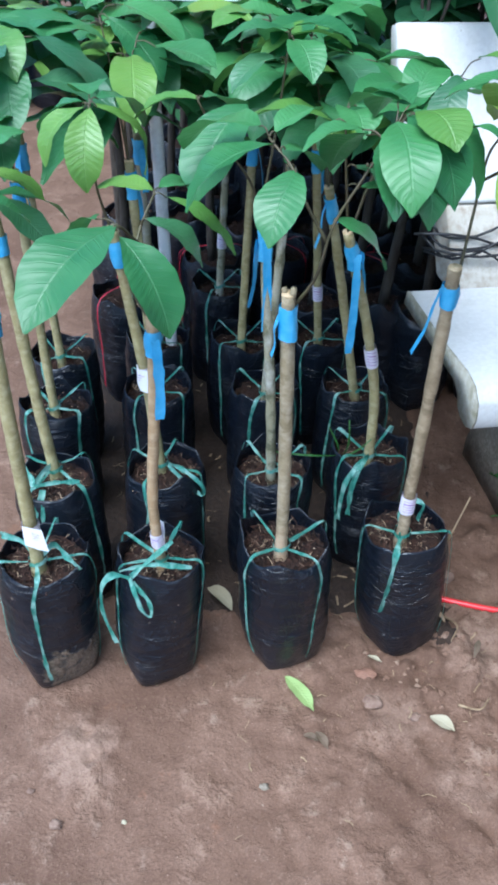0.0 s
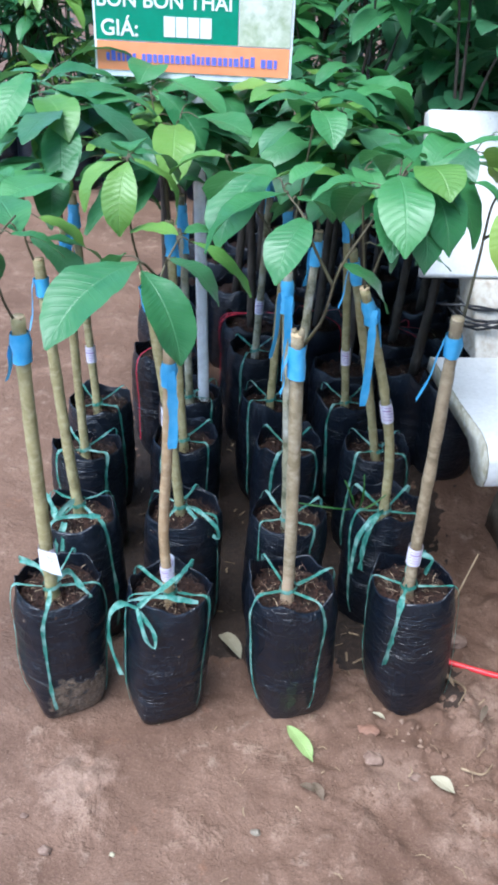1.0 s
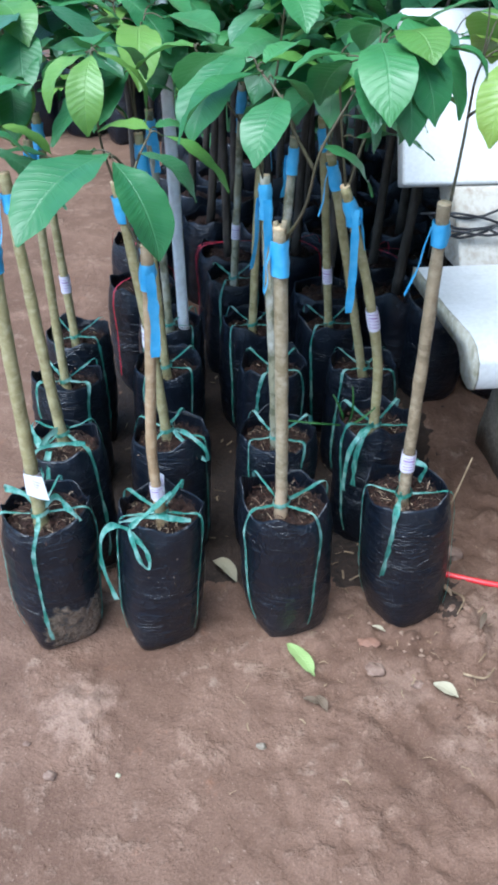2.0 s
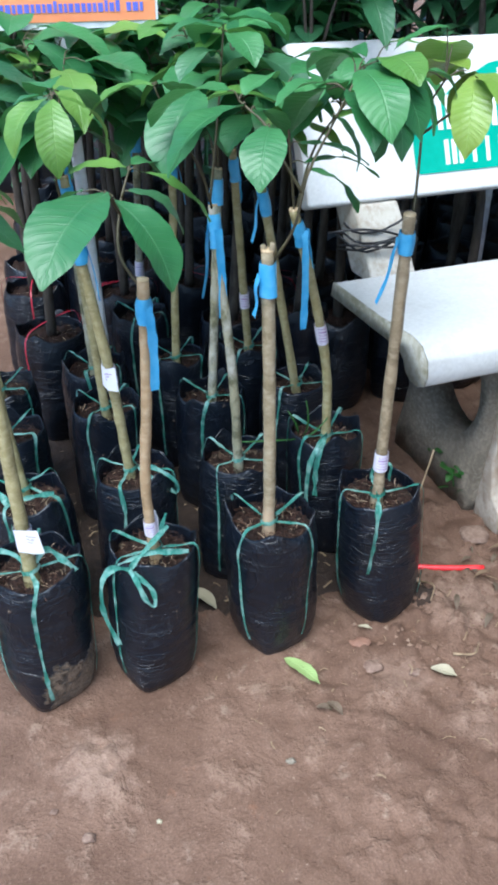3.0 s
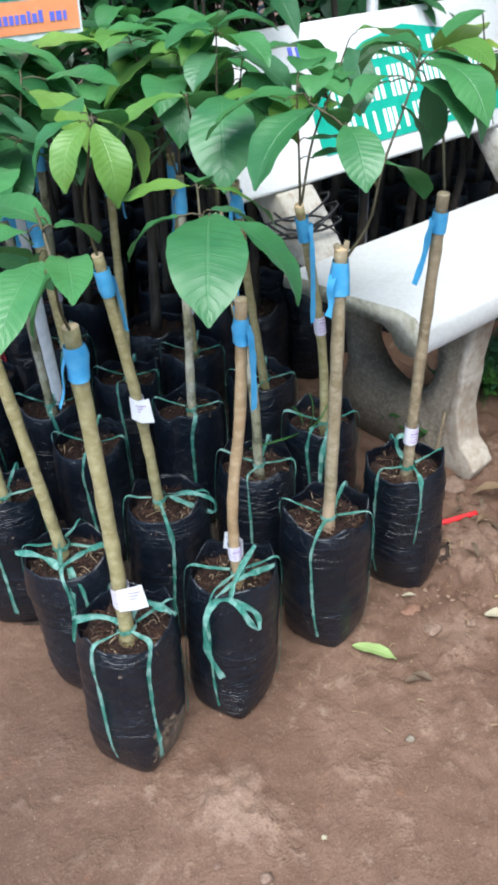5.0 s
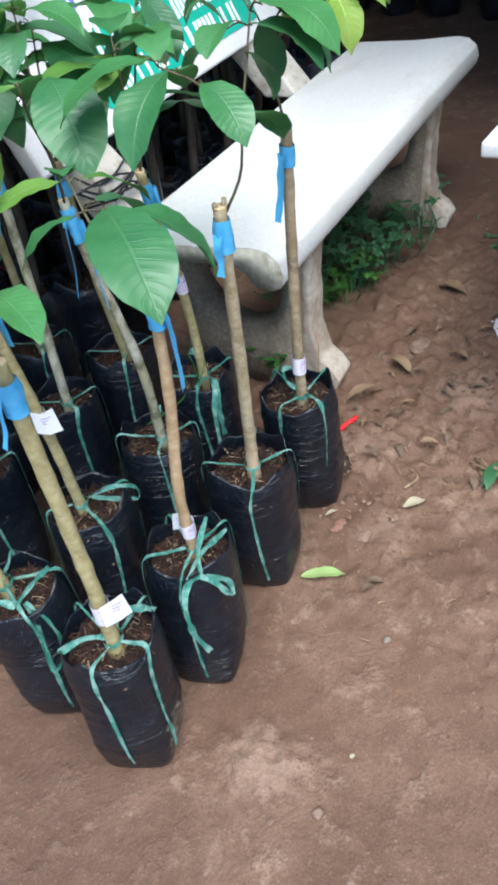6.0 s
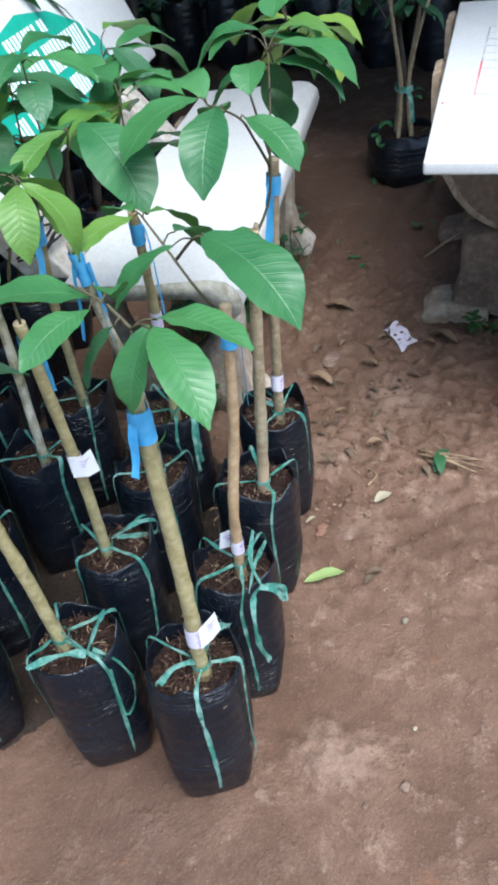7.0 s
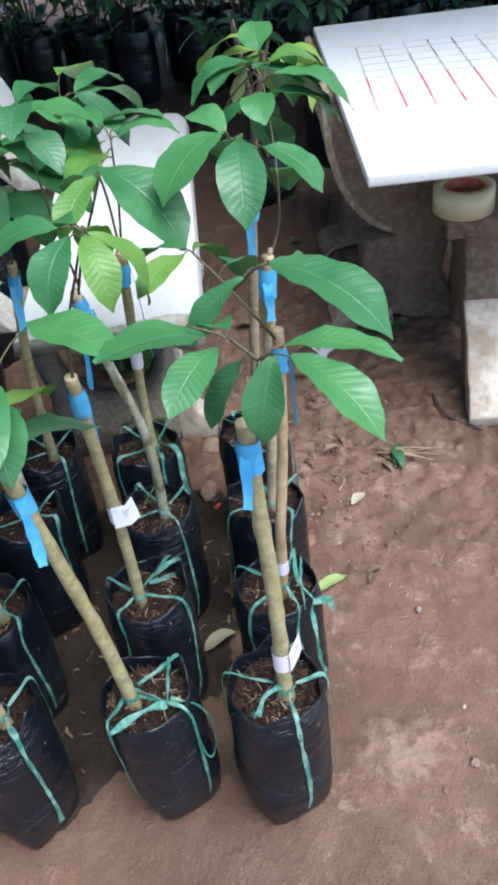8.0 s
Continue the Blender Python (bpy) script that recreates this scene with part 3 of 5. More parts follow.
    for a, b in zip(rings, rings[1:]):
        for i in range(segs):
            if len(a) == 1:
                bm.faces.new((a[0], b[(i + 1) % segs], b[i]))
            else:
                bm.faces.new((a[i], a[(i + 1) % segs], b[(i + 1) % segs], b[i]))
    return bm


def soil_shape(c, r, z, seed):
    bm = bmesh.new()
    rings, segs = [[bm.verts.new((c.x, c.y, z + 0.008))]], 54
    for j in range(1, 17):
        k = j / 16
        ring = []
        for i in range(segs):
            t = 2 * math.pi * i / segs
            p = V(math.cos(t) * k, math.sin(t) * k, 0)
            up = 0.011 * noise.noise(p * 4 + V(seed, 0, 0)) + 0.008 * noise.noise(p * 11 + V(seed, 3, 0)) + 0.008 * noise.noise(p * 23 + V(seed, 7, 0)) + 0.008 * (1 - k)
            ring.append(bm.verts.new((c.x + r * p.x, c.y + r * p.y, z + up)))
        rings.append(ring)
    for i in range(segs):
        bm.faces.new((rings[0][0], rings[1][i], rings[1][(i + 1) % segs]))
    for a, b in zip(rings[1:], rings[2:]):
        for i in range(segs):
            bm.faces.new((a[i], b[i], b[(i + 1) % segs], a[(i + 1) % segs]))
    return bm


def fibre_shape(c, r, z, seed, n):
    """Coir strands and chips strewn on the soil."""
    bm, g = bmesh.new(), random.Random(seed)
    for _ in range(n):
        a, k = g.uniform(0, 6.283), math.sqrt(g.random()) * 0.84
        p = V(c.x + r * k * math.cos(a), c.y + r * k * math.sin(a), z + 0.008 + g.uniform(-0.002, 0.005))
        d, ln = g.uniform(0, 6.283), g.choice((0.003, 0.005, 0.008, 0.012, 0.019))
        e = V(math.cos(d), math.sin(d), g.uniform(-0.1, 0.25)) * ln
        q = V(-e.y, e.x, 0) * g.uniform(-0.3, 0.3)
        strip(bm, [p, p + e * 0.5 + q * 0.3 + V(0, 0, 0.0015), p + e], g.choice((0.0004, 0.0005, 0.0007, 0.001)), V(0, 0, 1), 0.3)
    return bm


def sapling(label, foot, top, h, r, trunk, rad, bark, ribbons=(), tape=None, tag=None, shoots=(), leaves=(), crown=None, bow=None, seed=1, film=BAG, stubs=0, flare=0.0, tie=RIBBON, leaf_set=(LEAF, LEAF_YOUNG, LEAF_DARK), fibres=620):
    """foot, top: middle of the bag on the ground and of the soil. trunk: points from the soil to the cut. crown: (count, spread, length) for a
    loose bunch of leaves at each shoot's end. leaves: (base, tip, width, arch, which)."""
    g = random.Random(seed * 17 + 3)
    foot, top = V(*foot, 0), V(*top, h)
    root = thing("sapling", (foot.x, foot.y, 0), label, "sapling", "grafted saplings in black bags")

    def axis(z):
        return foot.lerp(top, min(max(z / h, 0), 1.1))

    part("bag", bag_shape(axis, r, h, seed * 1.37, flare=flare), film, root, "black plastic nursery bag" if film is BAG else "black plastic nursery bag caked with dried mud")
    soil = part("soil", soil_shape(top, r * 0.91, h - 0.024, seed), SOIL, root, "dark crumbly potting soil")
    tagged(part("coir", fibre_shape(top, r * 0.9, h - 0.021, seed, fibres), FIBRE, soil, "strewn coir strands"), kind="stuff")
    pts = glide(trunk, 44)
    pts = [pts[0] - (pts[1] - pts[0]).normalized() * 0.02, *pts]
    bm = tube(bmesh.new(), pts, lambda u: rad * (0.86 - 0.09 * u + 0.35 * math.exp(-u * 30) + 0.06 * math.exp(-((u * 7 + seed * 0.37) % 1 - 0.5) ** 2 * 90)), 14, True, 0.14, seed)
    stem = part("trunk", bm, bark, root, "grafted woody trunk")
    end, back = pts[-1], pts[-2]
    d = (end - back).normalized()
    part("cut_end", tube(bmesh.new(), [end - d * 0.001, end + d * 0.0016], rad * 0.77, 12), CUT, stem, "sawn pale end")
    for k in range(stubs):
        a = 2.5 + 3.3 * k
        o = V(math.cos(a), math.sin(a), 0)
        q = end - d * 0.006 + o * rad * 0.35
        part("stub", tube(bmesh.new(), [q, q + o * 0.002 + d * 0.009, q + o * 0.003 + d * (0.012 + 0.004 * k)], lambda u: 0.0044 * (1 - 0.3 * u), 8, True, 0.3, seed + k), bark, stem, "short pruned stub")
    ends = []
    for s in shoots:
        sp = glide(s, 14)
        part("shoot", tube(bmesh.new(), sp, lambda u: 0.002 * (1 - 0.4 * u), 7, True, 0.15, seed), SHOOT, root, "thin new shoot")
        ends.append(sp)
    if crown:
        count, spread, ln = crown
        for sp in ends or [[end - d * 0.03, end]]:
            for k in range(count):
                a = g.uniform(0, 6.283)
                at = sp[max(0, len(sp) - 1 - (k % 5) * 2)] + V(0, 0, g.uniform(-0.01, 0.01))
                out = V(math.cos(a), math.sin(a), 0)
                b = at + out * spread * g.uniform(0.1, 0.5) + V(0, 0, g.uniform(0, 0.02))
                tip = b + out * ln * g.uniform(0.6, 1.0) + V(0, 0, -ln * g.uniform(0.0, 0.6))
                leaves = (*leaves, (b, tip, ln * g.uniform(0.38, 0.5), g.uniform(0.08, 0.2), g.choice((0, 0, 0, 0, 1, 2))))
    for b, tip, width, arch, which in leaves:
        b, tip = Vector(b), Vector(tip)
        lf = part("leaf", blade(bmesh.new(), b, tip, width, arch, None, g.uniform(0.05, 0.42), 0.015, 18, g.uniform(0, 6), g.uniform(-0.4, 0.4)), leaf_set[which], root)
        if ends:
            near = min((p for sp in ends for p in sp), key=lambda p: (p - b).length)
            part("petiole", tube(bmesh.new(), glide([near, near.lerp(b, 0.5) + V(0, 0, 0.004), b + (tip - b) * 0.03], 6), lambda u: 0.0011 - 0.0003 * u, 5), SHOOT, lf)
    # ties from the trunk over the rim and down the side
    for n, item in enumerate(ribbons):
        a, low = item if isinstance(item, tuple) else (item, 0.03)
        out = V(math.cos(a), math.sin(a), 0)
        t0 = Vector(trunk[0])
        p = [t0 + V(0, 0, 0.022) + out * rad * 1.3, t0.lerp(top + out * r, 0.55) + V(0, 0, 0.017), axis(h) + out * r * (0.955 + flare) + V(0, 0, 0.014)]
        for z in (h * 0.9, h * 0.72, h * 0.5, h * 0.3, max(low, 0.035)):
            a2 = a + 0.13 * math.sin(seed + n * 2 + z * 9)
            o2 = V(math.cos(a2), OVAL * math.sin(a2), 0)
            c = axis(z)
            k = 1.005 if z > 0.06 else 0.92
            p.append(V(c.x, c.y, z) + o2 * (r * k * bag_swell(a2, z, seed * 1.37) * 1.01 + 0.0022))
        part("ribbon", strip(bmesh.new(), glide(p, 34), g.uniform(0.0036, 0.0056), lambda u, o=out: (V(0, 0, 1).lerp(o, min(1, max(0, u * 3 - 0.6)))).normalized(), 0.3, 0.0, 0.9), tie, root, "green plastic tie ribbon" if tie is RIBBON else "")
    if ribbons:
        t0 = Vector(trunk[0]) + V(0, 0, 0.022)
        ring = [t0 + V(math.cos(k * 0.785) * rad * 1.2, math.sin(k * 0.785) * rad * 1.2, 0.003 * math.sin(k)) for k in range(9)]
        part("ribbon_knot", strip(bmesh.new(), ring, 0.007, lambda u: V(math.cos(u * 6.283), math.sin(u * 6.283), 0.1), 0.1), tie, root)
    for pts_b in bow or ():
        q = [Vector(x) for x in pts_b]
        part("ribbon_loop", strip(bmesh.new(), glide(q, 26), 0.0075, lambda u: V(math.cos(2.2 * u + seed) * 0.6, -0.9, 0.5 * math.sin(2.6 * u)).normalized(), 0.4, 0.0, 0.9), tie, root, "loose ribbon loop")
    if tape:
        z0, z1, tails = tape
        seg = [p for p in glide(trunk, 80) if z0 <= p.z <= z1]
        tp = part("tape", tube(bmesh.new(), seg[::2], lambda u: rad * (1.06 + 0.06 * math.sin(u * 9 + seed) + 0.05 * math.sin(u * 23)), 14, False, 0.3, seed + 4), TAPE, root, "blue grafting tape")
        for a, ln, dx in tails:
            o = V(math.cos(a), math.sin(a), 0)
            s0 = seg[len(seg) // 3]
            w = [s0 + o * rad * 1.0 + V(0, 0, 0.012), s0 + o * (rad * 1.22 + 0.002) + V(0, 0, -ln * 0.08), s0 + o * (rad * 1.2 + dx * 0.5) + V(0.002, 0, -ln * 0.55), s0 + o * (rad * 1.15 + dx) + V(0, 0, -ln)]
            part("tape_tail", strip(bmesh.new(), glide(w, 14), 0.0125, o, 0.18, 0.1, 0.5), TAPE, tp, "hanging blue tape end")
    if tag:
        z0, hgt, a, flap = tag
        seg = [p for p in glide(trunk, 120) if z0 <= p.z <= z0 + hgt]
        tg = part("label_tag", tube(bmesh.new(), [seg[0], seg[len(seg) // 2], seg[-1]], rad * 1.06, 16, False, 0.09, seed), PAPER, root, "lilac-white printed paper tag")
        c0 = seg[len(seg) // 2]
        ax = (seg[-1] - seg[0]).normalized()
        lines = bmesh.new()
        for k in range(5):
            u = 0.18 + 0.16 * k
            c = seg[0].lerp(seg[-1], u)
            a0, a1 = a - 0.9 + 0.4 * g.random(), a + 0.5 + 0.7 * g.random()
            arc = [c + V(math.cos(x), math.sin(x), 0) * rad * 1.1 for x in np.linspace(a0, a1, 9)]
            strip(lines, arc, hgt * (0.025 if k != 3 else 0.06), lambda u, a0=a0, a1=a1: V(math.cos(a0 + (a1 - a0) * u), math.sin(a0 + (a1 - a0) * u), 0), 0)
        part("print", lines, PRINT, tg, "small unreadable print")
        if flap:
            o, s = V(math.cos(flap[0]), math.sin(flap[0]), 0), V(-math.sin(flap[0]), math.cos(flap[0]), 0)
            fb = bmesh.new()
            p0 = c0 - s * rad * 1.12
            strip(fb, [p0 - o * 0.006, p0 + o * flap[1] * 0.5 - s * 0.002, p0 + o * flap[1] + s * flap[2] + ax * 0.002], hgt * 1.08, s, 0.0, 0.0, 0.12)
            part("flap", fb, PAPER_WHITE, tg, "loose end of the paper tag")
            lb = bmesh.new()
            for k in range(3):
                for sg in (1, -1):
                    e = ax * (hgt * (0.3 - 0.14 * k)) + s * 0.0014 * sg
                    strip(lb, [p0 + e + o * flap[1] * 0.3, p0 + e + o * flap[1] * 0.5 - s * 0.002, p0 + e + o * flap[1] * (0.8 - 0.1 * k) + s * flap[2] * 0.7], hgt * 0.03, s, 0.0)
            part("print", lb, PRINT, tg)
    return root


PI = math.pi
# front row
sapling("sapling with a short straight trunk, white tag and mud-stained bag", (-0.334, 1.108), (-0.330, 1.107), 0.243, 0.068,
        [(-0.334, 1.093, 0.23), (-0.337, 1.091, 0.42), (-0.342, 1.097, 0.674)], 0.0112, BARK, (-2.6, -1.45, -0.1, 1.5), (0.614, 0.655, ((3.0, 0.045, 0.012),)), (0.29, 0.036, -1.7, (-0.2, 0.028, -0.003)),
        [[(-0.34, 1.093, 0.662), (-0.352, 1.085, 0.70), (-0.355, 1.074, 0.753)], [(-0.355, 1.074, 0.753), (-0.352, 1.1, 0.775), (-0.347, 1.135, 0.785)]],
        [((-0.345, 1.055, 0.76), (-0.375, 0.95, 0.762), 0.046, 0.1, 0), ((-0.372, 1.042, 0.768), (-0.44, 0.964, 0.727), 0.05, 0.12, 0),
         ((-0.348, 1.06, 0.755), (-0.385, 1.072, 0.682), 0.046, 0.1, 0), ((-0.362, 1.085, 0.76), (-0.378, 1.12, 0.695), 0.04, 0.1, 2),
         ((-0.363, 1.106, 0.773), (-0.432, 1.139, 0.747), 0.044, 0.12, 0), ((-0.338, 1.118, 0.77), (-0.402, 1.204, 0.784), 0.07, 0.08, 0),
         ((-0.34, 1.1, 0.775), (-0.29, 1.13, 0.74), 0.036, 0.12, 0)], bow=[[(-0.33, 1.09, 0.258), (-0.31, 1.1, 0.275), (-0.288, 1.085, 0.268), (-0.27, 1.08, 0.25)], [(-0.335, 1.09, 0.258), (-0.36, 1.115, 0.262), (-0.39, 1.12, 0.268), (-0.38, 1.13, 0.255)]], seed=1, film=BAG_MUDDY)
sapling("sapling with a slim tan trunk and a ribbon bow", (-0.176, 1.118), (-0.163, 1.121), 0.243, 0.066,
        [(-0.161, 1.112, 0.23), (-0.168, 1.105, 0.36), (-0.158, 1.09, 0.52), (-0.154, 1.084, 0.663)], 0.0088, BARK_TAN, (-2.5, -0.35, 1.2, 2.7), (0.605, 0.645, ((-1.1, 0.095, 0.003),)), (0.275, 0.03, -1.6, (1.85, 0.025, 0.006)),
        [[(-0.157, 1.086, 0.652), (-0.178, 1.1, 0.69), (-0.172, 1.135, 0.735), (-0.16, 1.165, 0.763)], [(-0.172, 1.125, 0.725), (-0.184, 1.095, 0.756), (-0.186, 1.078, 0.761)]],
        [((-0.188, 1.082, 0.762), (-0.255, 0.956, 0.708), 0.086, 0.13, 0), ((-0.178, 1.06, 0.762), (-0.125, 1.012, 0.676), 0.066, 0.13, 0),
         ((-0.162, 1.128, 0.752), (-0.103, 1.124, 0.7), 0.05, 0.16, 2), ((-0.148, 1.168, 0.762), (-0.068, 1.152, 0.704), 0.036, 0.14, 1),
         ((-0.16, 1.175, 0.764), (-0.232, 1.212, 0.75), 0.04, 0.1, 1), ((-0.212, 1.105, 0.76), (-0.249, 1.162, 0.702), 0.04, 0.12, 0),
         ((-0.155, 1.18, 0.766), (-0.12, 1.235, 0.74), 0.038, 0.12, 0)],
        bow=[[(-0.198, 1.066, 0.254), (-0.222, 1.066, 0.257), (-0.238, 1.06, 0.235), (-0.238, 1.058, 0.18), (-0.222, 1.053, 0.125)],
             [(-0.198, 1.066, 0.254), (-0.19, 1.05, 0.245), (-0.178, 1.04, 0.215), (-0.168, 1.042, 0.205), (-0.17, 1.046, 0.23), (-0.194, 1.06, 0.252)],
             [(-0.198, 1.066, 0.256), (-0.17, 1.09, 0.27), (-0.142, 1.095, 0.3)], [(-0.215, 1.075, 0.256), (-0.17, 1.085, 0.262), (-0.115, 1.09, 0.256)]], seed=2, film=BAG_SPLASHED)
sapling("sapling with a thick straight trunk and sawn forked top", (0.025, 1.166), (0.014, 1.158), 0.25, 0.07,
        [(0.01, 1.144, 0.235), (0.006, 1.132, 0.4), (-0.006, 1.11, 0.681)], 0.0105, BARK_COLLAR, (-2.3, -0.85, 0.5, 2.4), (0.622, 0.668, ((3.3, 0.04, 0.005),)), None,
        [[(0.002, 1.112, 0.667), (0.022, 1.096, 0.712), (0.034, 1.094, 0.77), (0.06, 1.1, 0.82), (0.085, 1.108, 0.865)], [(0.03, 1.094, 0.75), (0.005, 1.1, 0.79), (-0.01, 1.11, 0.82), (-0.036, 1.135, 0.842)]],
        [((-0.032, 1.127, 0.838), (-0.118, 1.112, 0.768), 0.062, 0.16, 0), ((-0.007, 1.105, 0.82), (-0.03, 1.034, 0.77), 0.056, 0.15, 0),
         ((-0.045, 1.142, 0.852), (-0.13, 1.198, 0.804), 0.078, 0.14, 0), ((0.08, 1.106, 0.853), (0.084, 1.015, 0.812), 0.05, 0.16, 0),
         ((0.095, 1.118, 0.878), (0.142, 1.042, 0.813), 0.066, 0.2, 0), ((0.102, 1.122, 0.88), (0.17, 1.083, 0.81), 0.066, 0.2, 0),
         ((0.056, 1.12, 0.86), (-0.002, 1.098, 0.842), 0.046, 0.12, 0), ((0.088, 1.13, 0.884), (0.045, 1.165, 0.866), 0.046, 0.14, 0),
         ((0.06, 1.1, 0.832), (0.09, 1.092, 0.772), 0.046, 0.14, 2), ((0.082, 1.092, 0.876), (0.096, 1.002, 0.822), 0.062, 0.2, 0), ((0.092, 1.098, 0.872), (0.12, 1.032, 0.797), 0.058, 0.2, 0), ((0.037, 1.098, 0.776), (0.092, 1.086, 0.728), 0.062, 0.16, 0),
         ((0.102, 1.109, 0.85), (0.116, 1.113, 0.776), 0.046, 0.06, 2), ((0.098, 1.12, 0.885), (0.074, 1.196, 0.848), 0.058, 0.2, 0),
         ((0.105, 1.1, 0.885), (0.134, 1.043, 0.868), 0.06, 0.2, 1), ((-0.02, 1.125, 0.835), (0.02, 1.16, 0.80), 0.045, 0.14, 0),
         ((0.06, 1.12, 0.855), (0.03, 1.165, 0.80), 0.052, 0.14, 0), ((-0.03, 1.14, 0.845), (0.015, 1.19, 0.855), 0.045, 0.12, 0)], seed=3, stubs=2)
sapling("sapling leaning beside the bench with a lilac tag", (0.216, 1.204), (0.196, 1.2), 0.25, 0.067,
        [(0.189, 1.185, 0.235), (0.186, 1.176, 0.42), (0.179, 1.152, 0.702)], 0.0102, BARK_BROWN, (-2.9, -0.3, 1.3), (0.646, 0.684, ((3.1, 0.075, 0.02),)), (0.3, 0.035, -1.6, None),
        [[(0.185, 1.155, 0.69), (0.193, 1.178, 0.76), (0.195, 1.184, 0.794), (0.192, 1.16, 0.83), (0.19, 1.12, 0.86)], [(0.195, 1.184, 0.79), (0.215, 1.15, 0.82), (0.235, 1.11, 0.85)]],
        [((0.191, 1.13, 0.913), (0.127, 1.115, 0.892), 0.05, 0.06, 0), ((0.155, 1.105, 0.872), (0.19, 1.08, 0.85), 0.03, 0.2, 0),
         ((0.215, 1.1, 0.868), (0.245, 1.04, 0.83), 0.05, 0.2, 1),
         ((0.24, 1.105, 0.852), (0.3, 1.07, 0.82), 0.055, 0.15, 1),
         ((0.2, 1.13, 0.862), (0.27, 1.17, 0.83), 0.06, 0.15, 1), ((0.215, 1.12, 0.87), (0.2, 1.2, 0.85), 0.055, 0.15, 1), ((0.23, 1.115, 0.86), (0.29, 1.12, 0.79), 0.05, 0.12, 1),
         ((0.2, 1.135, 0.895), (0.215, 1.21, 0.84), 0.075, 0.2, 1), ((0.22, 1.11, 0.865), (0.2, 1.06, 0.79), 0.05, 0.18, 1), ((0.225, 1.12, 0.868), (0.235, 1.165, 0.785), 0.048, 0.18, 1)],
        bow=[[(0.186, 1.178, 0.262), (0.176, 1.14, 0.262), (0.172, 1.128, 0.22), (0.165, 1.127, 0.14)], [(0.192, 1.185, 0.262), (0.185, 1.21, 0.272), (0.205, 1.235, 0.275), (0.222, 1.23, 0.27), (0.21, 1.205, 0.265)]], seed=4, leaf_set=(LEAF, LEAF_FRESH, LEAF_DARK))
# second row
sapling("sapling with a strongly slanting trunk and a wide ribbon bow", (-0.337, 1.264), (-0.352, 1.274), 0.243, 0.067,
        [(-0.356, 1.291, 0.23), (-0.372, 1.298, 0.4), (-0.398, 1.322, 0.66)], 0.0105, BARK, (-2.0, -0.6, 0.9, 2.6), (0.6, 0.645, ((3.6, 0.07, 0.012),)), None,
        [[(-0.4, 1.318, 0.65), (-0.41, 1.31, 0.70), (-0.4, 1.3, 0.77)]], (((-0.33, 1.285, 0.785), (-0.392, 1.19, 0.78), 0.066, 0.08, 0),), (10, 0.05, 0.115),
        bow=[[(-0.363, 1.237, 0.25), (-0.37, 1.212, 0.225), (-0.376, 1.208, 0.18), (-0.384, 1.195, 0.155), (-0.366, 1.188, 0.172), (-0.357, 1.193, 0.205), (-0.358, 1.21, 0.235), (-0.363, 1.237, 0.25)],
             [(-0.375, 1.238, 0.257), (-0.392, 1.262, 0.265), (-0.42, 1.3, 0.258)], [(-0.375, 1.238, 0.257), (-0.345, 1.243, 0.262), (-0.306, 1.25, 0.262)], [(-0.36, 1.285, 0.262), (-0.368, 1.26, 0.264), (-0.375, 1.238, 0.257)]], seed=5)
sapling("sapling with an olive trunk and a folded lilac tag", (-0.186, 1.312), (-0.18, 1.309), 0.245, 0.066,
        [(-0.188, 1.319, 0.23), (-0.205, 1.312, 0.42), (-0.238, 1.305, 0.66)], 0.0095, BARK, (-2.0, -0.4, 1.4, 2.7), (0.6, 0.645, ((0.2, 0.07, 0.01),)), (0.41, 0.034, -1.6, (-1.1, 0.027, 0.008)),
        [[(-0.237, 1.304, 0.65), (-0.25, 1.29, 0.72), (-0.245, 1.265, 0.79), (-0.241, 1.25, 0.83)]],
        [((-0.241, 1.245, 0.828), (-0.241, 1.2, 0.748), 0.05, 0.2, 1), ((-0.246, 1.248, 0.828), (-0.29, 1.22, 0.768), 0.042, 0.22, 1), ((-0.234, 1.25, 0.83), (-0.184, 1.262, 0.748), 0.046, 0.24, 1),
         ((-0.25, 1.26, 0.83), (-0.305, 1.275, 0.775), 0.05, 0.2, 0), ((-0.235, 1.262, 0.835), (-0.19, 1.31, 0.79), 0.05, 0.2, 0), ((-0.245, 1.27, 0.836), (-0.26, 1.34, 0.815), 0.056, 0.16, 0)],
        bow=[[(-0.178, 1.31, 0.262), (-0.15, 1.285, 0.268), (-0.12, 1.272, 0.25), (-0.118, 1.275, 0.225), (-0.14, 1.285, 0.235), (-0.175, 1.305, 0.258)]], seed=6)
